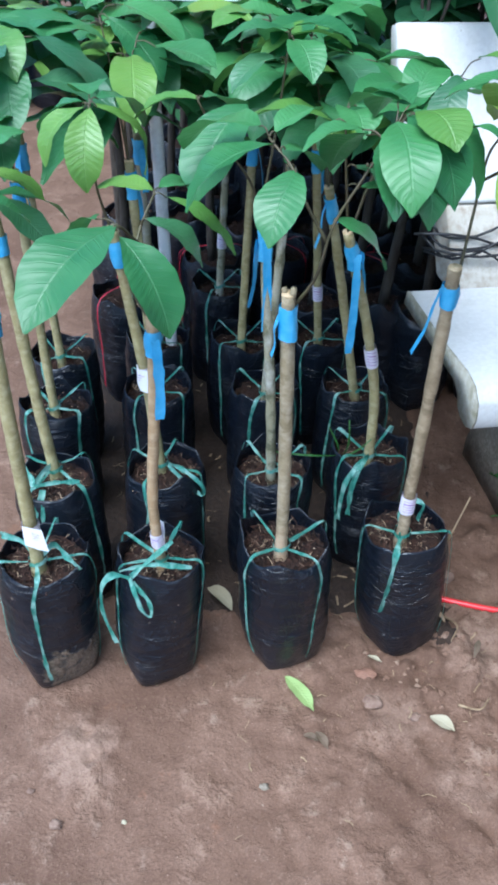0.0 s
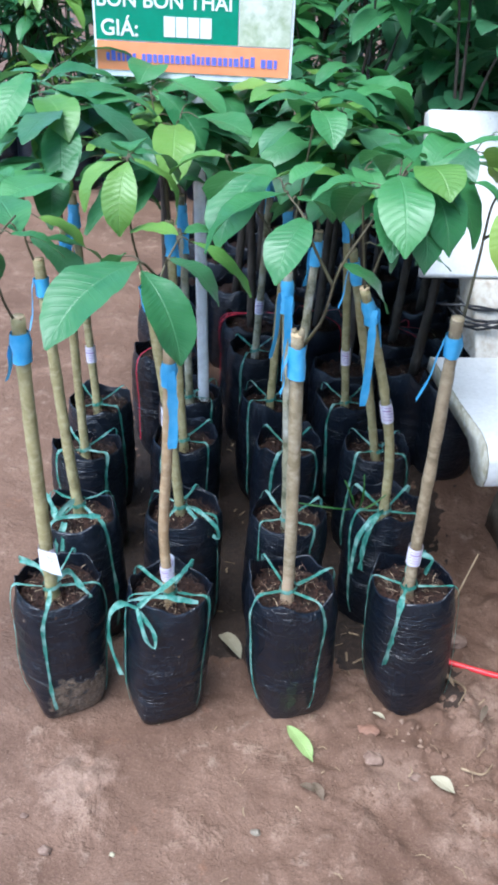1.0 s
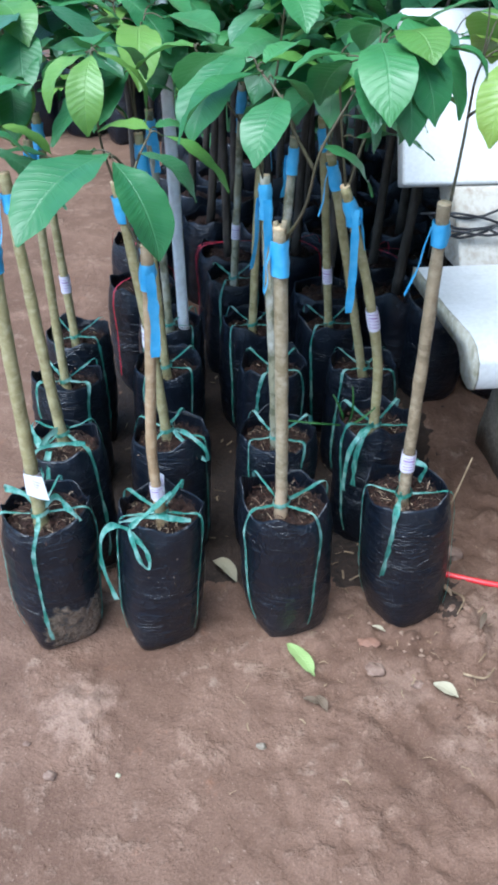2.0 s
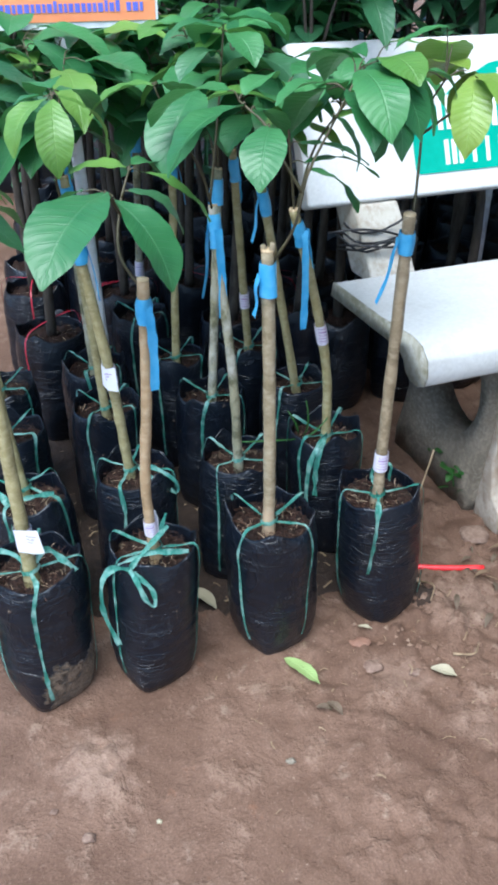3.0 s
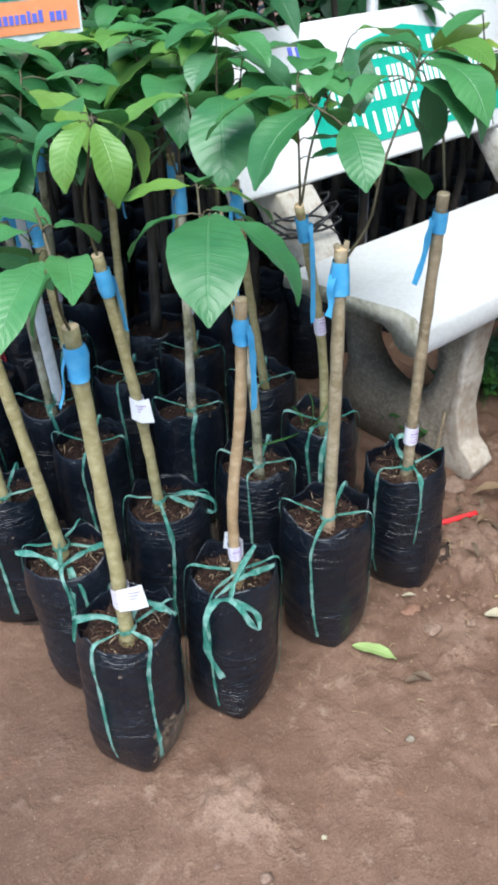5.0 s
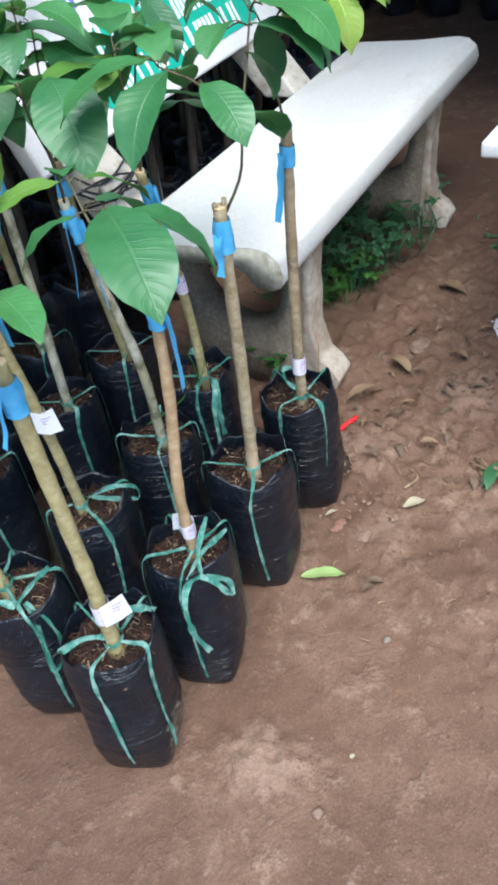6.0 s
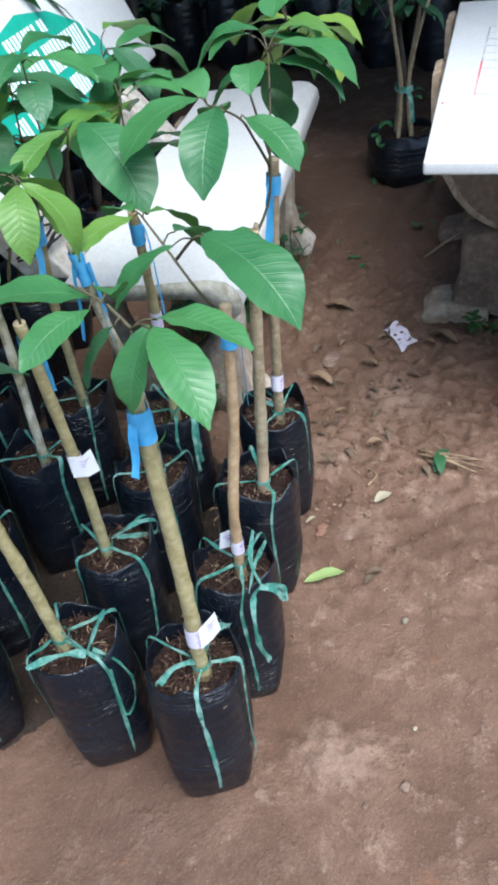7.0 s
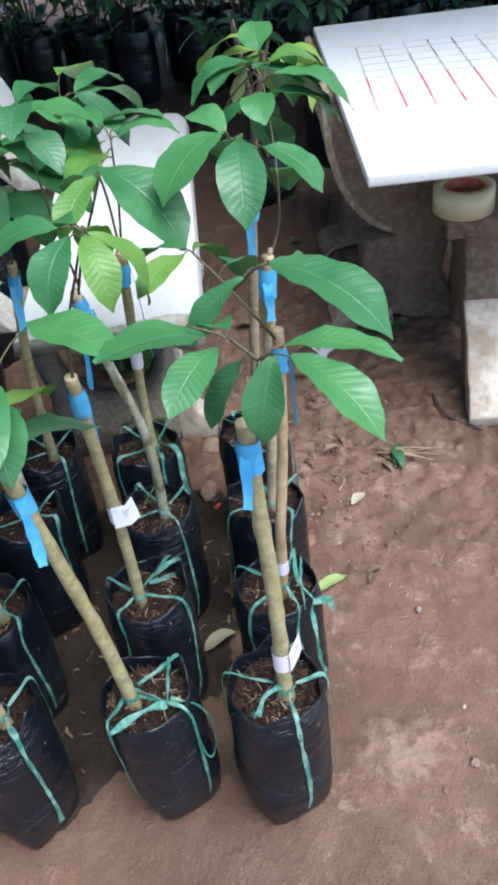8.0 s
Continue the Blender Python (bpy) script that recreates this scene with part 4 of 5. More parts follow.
sapling("sapling with a pale mottled trunk", (-0.012, 1.336), (-0.006, 1.335), 0.243, 0.067,
        [(-0.009, 1.32, 0.23), (-0.018, 1.318, 0.4), (-0.033, 1.345, 0.56), (-0.04, 1.36, 0.66)], 0.0088, BARK_MOTTLED, (-2.3, -0.8, 0.7, 2.4), (0.6, 0.65, ((-1.3, 0.12, 0.012), (2.6, 0.1, 0.012))), None,
        [[(-0.04, 1.358, 0.65), (-0.06, 1.33, 0.72), (-0.1, 1.29, 0.79), (-0.12, 1.265, 0.836)], [(-0.045, 1.35, 0.67), (-0.03, 1.37, 0.78), (-0.02, 1.38, 0.88)]],
        [((-0.066, 1.283, 0.83), (-0.116, 1.186, 0.746), 0.088, 0.14, 0), ((-0.121, 1.268, 0.838), (-0.2, 1.291, 0.8), 0.042, 0.12, 1), ((-0.115, 1.27, 0.838), (-0.07, 1.32, 0.80), 0.05, 0.15, 0),
         ((-0.02, 1.375, 0.89), (-0.1, 1.36, 0.875), 0.052, 0.12, 0), ((-0.018, 1.38, 0.892), (0.06, 1.36, 0.88), 0.05, 0.14, 0), ((-0.025, 1.385, 0.885), (-0.05, 1.45, 0.86), 0.052, 0.14, 0), ((-0.015, 1.37, 0.88), (0.01, 1.30, 0.85), 0.052, 0.16, 0), ((-0.03, 1.37, 0.86), (-0.085, 1.32, 0.83), 0.045, 0.16, 2)], seed=7)
sapling("sapling with a wavy trunk and a lilac tag", (0.16, 1.39), (0.155, 1.388), 0.247, 0.067,
        [(0.153, 1.373, 0.23), (0.147, 1.37, 0.36), (0.118, 1.352, 0.5), (0.071, 1.327, 0.66)], 0.0092, BARK, (-2.4, -0.6, 0.9, 2.6), (0.6, 0.645, ((-1.2, 0.14, 0.006), (0.4, 0.05, 0.01))), (0.43, 0.04, -1.6, None),
        [[(0.073, 1.327, 0.65), (0.1, 1.34, 0.74), (0.16, 1.38, 0.8), (0.2, 1.41, 0.84)], [(0.073, 1.327, 0.65), (0.06, 1.31, 0.74), (0.05, 1.3, 0.82)]], (((0.128, 1.352, 0.80), (0.075, 1.235, 0.838), 0.062, 0.12, 0), ((0.14, 1.368, 0.80), (0.235, 1.44, 0.81), 0.066, 0.14, 0), ((0.135, 1.372, 0.805), (0.18, 1.47, 0.835), 0.066, 0.14, 0)), (7, 0.05, 0.125),
        bow=[[(0.15, 1.36, 0.26), (0.128, 1.325, 0.258), (0.112, 1.318, 0.22), (0.108, 1.316, 0.15)], [(0.15, 1.36, 0.26), (0.135, 1.325, 0.258), (0.125, 1.32, 0.22), (0.124, 1.317, 0.16)]], seed=8)
# rows behind: foot, drift of the trunk's top
ROWS_BEHIND = [
    (-0.395, 1.455, -0.019, 0.027), (-0.224, 1.524, -0.03, 0.02), (-0.027, 1.538, 0.02, 0.02), (0.14, 1.56, -0.09, -0.08),
    (-0.42, 1.62, -0.03, 0.02), (-0.245, 1.69, -0.02, 0.0), (-0.08, 1.71, 0.01, 0.0), (0.075, 1.735, -0.04, -0.05),
    (-0.14, 1.93, 0.015, 0.0),
]
for n, (x, y, dx, dy) in enumerate(ROWS_BEHIND):
    sapling("sapling with a straight olive trunk in the row behind", (x, y + 0.015), (x, y + 0.015), 0.245, 0.067,
            [(x, y, 0.23), (x + dx * 0.5, y + dy * 0.4, 0.45), (x + dx, y + dy, 0.66)], 0.0092, (BARK, BARK, BARK_MOTTLED)[n % 3], (-2.2 + 0.2 * (n % 3), -0.7, 0.9, 2.5), (0.6, 0.65, ((0.3 + n, 0.06, 0.01),)), (0.34, 0.035, -1.6, None) if n in (4, 7, 8) else None,
            [[(x + dx, y + dy, 0.65), (x + dx, y + dy - 0.01, 0.74), (x + dx + 0.02, y + dy, 0.83)], [(x + dx, y + dy, 0.65), (x + dx - 0.02, y + dy + 0.03, 0.76), (x + dx - 0.04, y + dy + 0.05, 0.85)]], (), (12, 0.07, 0.15), seed=20 + n, fibres=260)



# ---- stone bench ----
def local_frame(org, deg):
    u = V(math.cos(radians(deg)), math.sin(radians(deg)), 0)
    v = V(-u.y, u.x, 0)
    o = Vector(org)
    return lambda a, b, c: o + u * a + v * b + V(0, 0, c)


def word(text, size, at, right, up, material, parent, name="lettering", depth=0.0006):
    """Built-in letters as a mesh of their own."""
    cu = bpy.data.curves.new(name, "FONT")
    cu.body, cu.size, cu.extrude, cu.offset = text, size, depth, size * 0.012
    tmp = bpy.data.objects.new("tmp", cu)
    scene.collection.objects.link(tmp)
    bpy.context.view_layer.update()
    me = bpy.data.meshes.new_from_object(tmp.evaluated_get(bpy.context.evaluated_depsgraph_get()))
    bpy.data.objects.remove(tmp)
    bpy.data.curves.remove(cu)
    rt, u = Vector(right).normalized(), Vector(up).normalized()
    n = rt.cross(u)
    m = Matrix(((rt.x, u.x, n.x, at[0]), (rt.y, u.y, n.y, at[1]), (rt.z, u.z, n.z, at[2]), (0, 0, 0, 1)))
    bm = bmesh.new()
    bm.from_mesh(me)
    bpy.data.meshes.remove(me)
    bm.transform(m)
    return flat(part(name, bm, material, parent))


def plate(bm, at, right, up, w, h, depth=0.0008):
    """A thin rectangle, its lower left corner at at."""
    rt, u = Vector(right).normalized(), Vector(up).normalized()
    n = rt.cross(u)
    a = Vector(at)
    lo = [a, a + rt * w, a + rt * w + u * h, a + u * h]
    vs = [bm.verts.new(p) for p in lo] + [bm.verts.new(p + n * depth) for p in lo]
    for q in ((4, 5, 6, 7), (0, 1, 5, 4), (1, 2, 6, 5), (2, 3, 7, 6), (3, 0, 4, 7)):
        bm.faces.new([vs[i] for i in q])
    return bm


BENCH_LEN = 1.18


def ringed(bm, outline, hole, frame_of, d0, d1, n=56):
    """A plate between an outline and an oval hole (centre a, b, half widths), carried from d0 to d1."""
    ca, cb, ra, rb = hole
    outer, inner = [], []
    for k in range(n):
        t = 2 * math.pi * k / n
        dx, dy = math.cos(t), math.sin(t)
        best = 9.0
        for (x0, y0), (x1, y1) in zip(outline, outline[1:] + outline[:1]):
            ex, ey = x1 - x0, y1 - y0
            det = ex * dy - ey * dx
            if abs(det) < 1e-9:
                continue
            s = (ex * (y0 - cb) - ey * (x0 - ca)) / det
            u = (dx * (y0 - cb) - dy * (x0 - ca)) / det
            if s > 0 and -1e-6 <= u <= 1 + 1e-6:
                best = min(best, s)
        outer.append((ca + dx * best, cb + dy * best))
        inner.append((ca + dx * ra, cb + dy * rb))
    rows = [[bm.verts.new(frame_of(a, b, d)) for a, b in loop] for d, loop in ((d0, inner), (d0, outer), (d1, outer), (d1, inner))]
    for q in range(4):
        r0, r1 = rows[q], rows[(q + 1) % 4]
        for k in range(n):
            bm.faces.new((r0[k], r0[(k + 1) % n], r1[(k + 1) % n], r1[k]))
    bmesh.ops.recalc_face_normals(bm, faces=bm.faces)
    sharp = [e for e in bm.edges if len(e.link_faces) == 2 and e.calc_face_angle() > 0.9]
    bmesh.ops.bevel(bm, geom=sharp, offset=0.005, segments=2, affect="EDGES")
    return bm


LEG = [(0.075, 0.0), (0.07, 0.09), (0.06, 0.2), (0.045, 0.405), (0.36, 0.405), (0.35, 0.3), (0.33, 0.16), (0.36, 0.05), (0.37, 0.0)]
LEG_FRONT = [(0.0, 0.0), (-0.012, 0.03), (0.005, 0.055), (0.03, 0.075), (0.045, 0.14), (0.04, 0.25), (0.02, 0.40), (0.047, 0.40), (0.062, 0.2), (0.072, 0.09), (0.077, 0.0)]


def bench():
    org = (0.283, 1.283, 0)
    at = local_frame(org, 12.0)
    root = thing("bench", org, "white terrazzo garden bench with a painted backrest", "bench")
    seat = [(0.0, 0.38), (-0.006, 0.40), (0.0, 0.425), (0.02, 0.442), (0.05, 0.447), (0.16, 0.437), (0.33, 0.432), (0.335, 0.405), (0.16, 0.408), (0.085, 0.411), (0.066, 0.4), (0.055, 0.382), (0.04, 0.373), (0.016, 0.372)]
    bm = extruded(bmesh.new(), seat, lambda a, b, d: at(d, a, b), 0, BENCH_LEN, 0.004)
    part("seat", bm, STONE_SEAT, root, "white terrazzo seat with a rounded front lip")
    part("seat_end", roughen(extruded(bmesh.new(), seat, lambda a, b, d: at(d, a, b), -0.0025, 0.0015, 0), 0.0006, 60), STONE_MOSS, root, "mossy stained end of the seat slab")
    a, b = (0.453, 0.536), (0.578, 0.811)
    dy, dz = b[0] - a[0], b[1] - a[1]
    ln = math.hypot(dy, dz)
    ny, nz = dz / ln, -dy / ln
    back = [(a[0], a[1]), (b[0] - 0.012 * dy / ln, b[1] - 0.012 * dz / ln), (b[0] + 0.01 * ny, b[1] + 0.01 * nz), (b[0] + 0.04 * ny, b[1] + 0.04 * nz), (a[0] + 0.04 * ny, a[1] + 0.04 * nz)]
    bk = part("backrest", extruded(bmesh.new(), back, lambda p, q, d: at(d, p, q), 0, BENCH_LEN, 0.007), STONE, root, "white terrazzo backrest slab")
    rt = at(1, 0, 0) - at(0, 0, 0)
    up = (at(0, dy, dz) - at(0, 0, 0)).normalized()
    nrm = rt.cross(up)
    if nrm.y > 0:
        nrm = -nrm

    def face(s, h):
        return at(s, a[0], a[1]) + up * h + nrm * 0.0015

    # round emblem plate with bars for its writing
    bm = bmesh.new()
    ring = [(0.24, 0.05), (0.25, 0.04), (0.88, 0.04), (0.89, 0.05), (0.89, 0.13), (0.82, 0.19), (0.71, 0.24), (0.565, 0.265), (0.43, 0.243), (0.34, 0.2), (0.24, 0.125)]
    f = bm.faces.new([bm.verts.new(face(s, h)) for s, h in ring])
    ext = bmesh.ops.extrude_face_region(bm, geom=[f])
    bmesh.ops.translate(bm, verts=[v for v in ext["geom"] if isinstance(v, bmesh.types.BMVert)], vec=nrm * 0.001)
    bmesh.ops.recalc_face_normals(bm, faces=bm.faces)
    logo = flat(part("emblem", bm, LOGO_GREEN, bk, "green painted emblem"))
    for row, (h, s0, s1, hh) in enumerate(((0.122, 0.3, 0.84, 0.065), (0.205, 0.45, 0.66, 0.028), (0.054, 0.31, 0.8, 0.048))):
        s = s0
        g = random.Random(row + 5)
        while s < s1:
            w = g.uniform(0.008, 0.013)
            flat(part("emblem_bar", plate(bmesh.new(), face(s, h) + nrm * 0.0014, rt, up, w, hh), LETTER_WHITE, bk))
            s += w + g.choice((0.006, 0.007, 0.009, 0.009, 0.024))
    for k in range(5):
        flat(part("blue_bar", plate(bmesh.new(), face(0.22 + 0.02 * k, 0.235 - 0.002 * k), rt, up, 0.011, 0.022), SIGN_BLUE, bk))
    bars = bmesh.new()
    plate(bars, face(0.214, 0.135), rt, up, 0.017, 0.03)
    flat(part("small_mark", bars, LINE_RED, bk, "small red mark"))
    for s in (0.2, 0.975):
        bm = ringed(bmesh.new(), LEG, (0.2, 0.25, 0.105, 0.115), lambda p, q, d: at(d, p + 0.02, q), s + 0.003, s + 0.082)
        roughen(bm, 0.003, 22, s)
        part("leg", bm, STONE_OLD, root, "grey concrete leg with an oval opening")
        bm = extruded(bmesh.new(), LEG_FRONT, lambda p, q, d: at(d, p + 0.02, q), s + 0.022, s + 0.088, 0.005)
        roughen(cut_up(bm, 0.04), 0.003, 26, s)
        part("leg_front", bm, STONE_STAIN, root, "whitish worn leg front with a paw foot")
        post = [(0.345, 0.40), (0.44, 0.40), (0.55, 0.53), (0.66, 0.79), (0.622, 0.79), (0.506, 0.53), (0.452, 0.531)]
        p0 = s - 0.105 if s < 0.5 else s - 0.15
        bm = extruded(bmesh.new(), post, lambda p, q, d: at(d, p, q), p0, p0 + 0.1, 0.006)
        roughen(cut_up(bm, 0.05), 0.003, 22, s)
        part("back_post", bm, STONE_WORN, root, "stained post behind the backrest")
        g = random.Random(int(s * 100))
        for k in range(6 if s < 0.5 else 0):
            h0 = 0.45 + 0.011 * k + g.uniform(-0.01, 0.01)
            w = [at(p0 + 0.108, 0.47, h0), at(p0 + 0.112, (h0 - 0.43) * 0.8 + 0.362, h0 + g.uniform(-0.06, 0.05)), at(p0 + 0.05, (h0 - 0.43) * 0.8 + 0.355, h0 + g.uniform(-0.015, 0.015)), at(p0 - 0.01, (h0 - 0.43) * 0.8 + 0.36, h0 + g.uniform(-0.015, 0.02)), at(p0 - 0.03 - 0.04 * g.random(), 0.43, h0 + g.uniform(-0.02, 0.02))]
            part("wire", tube(bmesh.new(), glide(w, 10), 0.0026, 5), WIRE, root, "black tie wire")
    return root


bench()


pole = single("steel_pole", tube(bmesh.new(), [V(0.668, 1.985, -0.01), V(0.665, 1.982, 0.5), V(0.662, 1.98, 0.95)], 0.0125, 14), STEEL, "thin grey steel pole standing behind the bench", "pole")


# ---- price sign on its pole ----
def price_sign():
    base = (-0.213, 1.705, 0)
    root = thing("price_sign", base, "price sign board on a white painted steel pole", "sign")
    part("pole", tube(bmesh.new(), glide([(-0.213, 1.72, -0.01), (-0.243, 1.722, 0.86), (-0.248, 1.722, 1.05)], 8), 0.0112, 14), WHITE_PAINT, root, "white painted round pole")
    L = V(-0.413, 1.7, 0.85)
    rt, up = V(0.332, 0.012, 0.004).normalized(), V(0, -0.03, 1).normalized()
    w = 0.33
    bm = bmesh.new()
    plate(bm, L + V(0, 0.004, 0), rt, up, w, 0.30, 0.004)
    board = flat(part("board", bm, WHITE_PAINT, root, "printed sign board with a pale steel edge"))
    n = rt.cross(up)
    f = lambda x, y, k=1: L + rt * x + up * y + n * (0.0012 * k)
    flat(part("orange_band", plate(bmesh.new(), f(0.004, 0.010), rt, up, w - 0.008, 0.044), SIGN_ORANGE, board, "orange band"))
    flat(part("green_field", plate(bmesh.new(), f(0.004, 0.056), rt, up, 0.236, 0.236), SIGN_GREEN, board, "green field"))
    flat(part("photo_field", plate(bmesh.new(), f(0.242, 0.056), rt, up, w - 0.246, 0.236), SIGN_PHOTO, board, "faded picture of pale fruit"))
    word("GIÁ:", 0.034, f(0.012, 0.063, 2), rt, up, LETTER_WHITE, board)
    word("BÒN BON THÁI", 0.0315, f(0.006, 0.106, 2), rt, up, LETTER_WHITE, board)
    for k in range(4):
        flat(part("price_bar", plate(bmesh.new(), f(0.118 + 0.02 * k, 0.064, 2), rt, up, 0.0185, 0.03), LETTER_WHITE, board))
    g, x = random.Random(4), 0.02
    while x < 0.305:
        ww = g.uniform(0.0045, 0.0085)
        flat(part("address_bar", plate(bmesh.new(), f(x, 0.024, 2), rt, up, ww, g.choice((0.0125, 0.0125, 0.0125, 0.016))), SIGN_BLUE, board))
        x += ww + 0.0028 + (0.008 if 0.06 < x < 0.075 or 0.255 < x < 0.27 else 0)
    part("rivet", tube(bmesh.new(), [f(0.166, 0.003, 1), f(0.166, 0.003, 3)], 0.004, 8), WIRE, board)


price_sign()


# ---- stone table, stool and packing tape ----
def table():
    org = (0.402, 0.992, 0)
    at = local_frame(org, 8.4)
    root = thing("table", org, "white terrazzo garden table with a painted board grid", "table")
    P = [at(0, 0, 0), at(1.11, 0, 0), at(1.11, -0.72, 0), at(0, -0.72, 0)]
    part("tabletop", slab(bmesh.new(), [(p.x, p.y) for p in P], 0.6, 0.622, 0.004), STONE, root, "white terrazzo table top")
    rt, up = at(1, 0, 0) - at(0, 0, 0), at(0, 1, 0) - at(0, 0, 0)
    c, d = math.cos(radians(-1.9)), math.sin(radians(-1.9))
    file_gap, rank_gap = 0.0575, 0.0555

    def spot(rank, line, lift):
        x, y = rank * rank_gap, -line * file_gap
        return at(0.333 + x * c - y * d, -0.067 + x * d + y * c, 0.6228 + lift)

    def stroke(rank0, rank1, line0, line1, wide, paint, lift):
        p, q = spot(rank0, line0, lift), spot(rank1, line1, lift)
        run = q - p
        flat(part("board_line", plate(bmesh.new(), p, run, V(0, 0, 1).cross(run), run.length, wide, 0.0006), paint, root))

    for k in range(9):
        stroke(0, 4, k, k, 0.0036, LINE_RED, 0)
        stroke(4.06, 9, k, k, 0.0034, LINE_BLACK, 0)
    for k in range(10):
        stroke(k, k, 0, 8, 0.0016, LINE_FAINT, 0.0008)
    stroke(-0.9, -0.78, -0.9, -0.9, 0.005, LINE_RED, 0)
    prof = [(-0.02, 0.0), (-0.03, 0.022), (-0.012, 0.045), (0.04, 0.06), (0.05, 0.12), (0.05, 0.2), (0.062, 0.236), (0.13, 0.25), (0.075, 0.285), (0.022, 0.345), (-0.01, 0.42), (-0.026, 0.5), (-0.026, 0.598), (0.34, 0.598), (0.33, 0.42), (0.28, 0.3), (0.25, 0.15), (0.28, 0.06), (0.32, 0.03), (0.32, 0.0), (0.22, 0.0), (0.12, 0.03)]
    for s in (0.56, 1.005):
        bm = extruded(bmesh.new(), prof, lambda p, q, d: at(s + d, -0.004 - p, q), 0, 0.1, 0.008)
        roughen(cut_up(bm, 0.05), 0.004, 20, s)
        part("leg", bm, STONE_BROWN, root, "curved stained concrete leg")
        # paler strip along the stained front, painting in the light it catches
        edge = glide([(-0.026, 0.598, 0), (-0.026, 0.5, 0), (-0.01, 0.42, 0), (0.022, 0.345, 0), (0.075, 0.285, 0), (0.13, 0.255, 0)], 14)
        rim = [(p.x - 0.004, p.y) for p in edge] + [(p.x + 0.012, p.y + 0.006) for p in reversed(edge[:-1])]
        bm = extruded(bmesh.new(), rim, lambda p, q, d: at(s + d, -0.004 - p, q), -0.003, 0.103, 0.002)
        part("leg_front", roughen(bm, 0.0025, 30, s), STONE_TAN, root, "tan stained front of the scrolled leg, paled as if lit")
        if s < 0.7:
            toe = [(-0.028, 0.0), (-0.036, 0.02), (-0.02, 0.046), (0.03, 0.058), (0.06, 0.05), (0.12, 0.046), (0.125, 0.0)]
            bm = extruded(bmesh.new(), toe, lambda p, q, d: at(s + d, -0.004 - p, q), -0.008, 0.104, 0.003)
            part("foot", roughen(cut_up(bm, 0.025), 0.005, 30, s), STONE_TAN, root, "chipped pale foot")


def stool():
    org = (0.85, 0.74, 0)
    at = local_frame(org, 2.0)
    root = thing("stool", org, "low weathered concrete stool beside the table", "stool")
    P = [at(-0.13, 0.1, 0), at(0.22, 0.1, 0), at(0.22, -0.25, 0), at(-0.13, -0.25, 0)]
    bm = slab(bmesh.new(), [(p.x, p.y) for p in P], 0.35, 0.395, 0.008)
    part("seat", roughen(cut_up(bm, 0.06), 0.002, 25, 1), STONE_BROWN, root, "stained concrete stool seat")
    prof = [(-0.25, 0), (-0.11, 0.2), (-0.1, 0.351), (0.18, 0.351), (0.16, 0.2), (0.22, 0.04), (0.22, 0), (0.12, 0), (0.08, 0.1), (-0.06, 0.12), (-0.16, 0.0)]
    bm = extruded(bmesh.new(), prof, lambda p, q, d: at(p, d, q), -0.03, 0.055, 0.006)
    part("leg", roughen(cut_up(bm, 0.05), 0.005, 24, 3), STONE_BROWN, root, "rough concrete leg")
    prof = [(-0.325, 0.0), (-0.335, 0.03), (-0.29, 0.075), (-0.235, 0.13), (-0.145, 0.215), (-0.13, 0.2), (-0.2, 0.12), (-0.255, 0.0)]
    bm = extruded(bmesh.new(), prof, lambda p, q, d: at(p, d, q), -0.034, 0.058, 0.005)
    part("leg_front", roughen(cut_up(bm, 0.04), 0.005, 24, 5), STONE_STAIN, root, "pale chipped leg front with a splayed foot")


def tape_roll():
    c = V(0.77, 0.8, 0.396)
    root = thing("tape_roll", c, "roll of cream packing tape lying on the stool", "tape roll")
    def ring(r0, r1, z0, z1):
        bm, rings = bmesh.new(), []
        for rr, z in ((r0, z0), (r1, z0), (r1, z1), (r0, z1)):
            rings.append([bm.verts.new(c + V(rr * math.cos(k * PI / 24), rr * math.sin(k * PI / 24), z)) for k in range(48)])
        for j in range(4):
            a, b = rings[j], rings[(j + 1) % 4]
            for k in range(48):
                bm.faces.new((a[k], a[(k + 1) % 48], b[(k + 1) % 48], b[k]))
        bmesh.ops.recalc_face_normals(bm, faces=bm.faces)
        bmesh.ops.bevel(bm, geom=[e for e in bm.edges if e.calc_face_angle() > 1], offset=0.0012, segments=2, affect="EDGES")
        return bm
    part("winding", ring(0.043, 0.064, 0.0, 0.055), PACK_TAPE, root, "cream tape winding")
    part("core", ring(0.039, 0.0425, 0.001, 0.054), CARD_RED, root, "red printed card core")


table()
stool()
tape_roll()


# ---- red hose ----
single("hose", tube(bmesh.new(), glide([(0.25, 1.31, 0.006), (0.285, 1.283, 0.008), (0.33, 1.27, 0.009), (0.38, 1.26, 0.009), (0.432, 1.252, 0.01)], 20), 0.0052, 12), HOSE, "short end of thin bright red hose on the earth", "hose")
def fallen(base, tip, width, arch, m, label):
    z = max(ground_z(base[0], base[1]), ground_z(tip[0], tip[1])) + 0.003
    return single("fallen_leaf", blade(bmesh.new(), (*base, z), (*tip, z + 0.002), width, arch, None, 0.35, 0.014, 12, base[0] * 9, 0.25), m, label, "leaf", "fallen leaves")


def rock(x, y, sx, sy, sz, m, label, name="stone", category="stone"):
    bm = bmesh.new()
    bmesh.ops.create_icosphere(bm, subdivisions=3, radius=1)
    for v in bm.verts:
        v.co *= 1 + 0.35 * noise.noise(v.co * 1.3 + V(x * 31, y * 17, 0)) + 0.12 * noise.noise(v.co * 4 + V(x * 9, y, 3))
        v.co = V(v.co.x * sx + x, v.co.y * sy + y, max(v.co.z, -0.4) * sz + ground_z(x, y) + sz * 0.3)
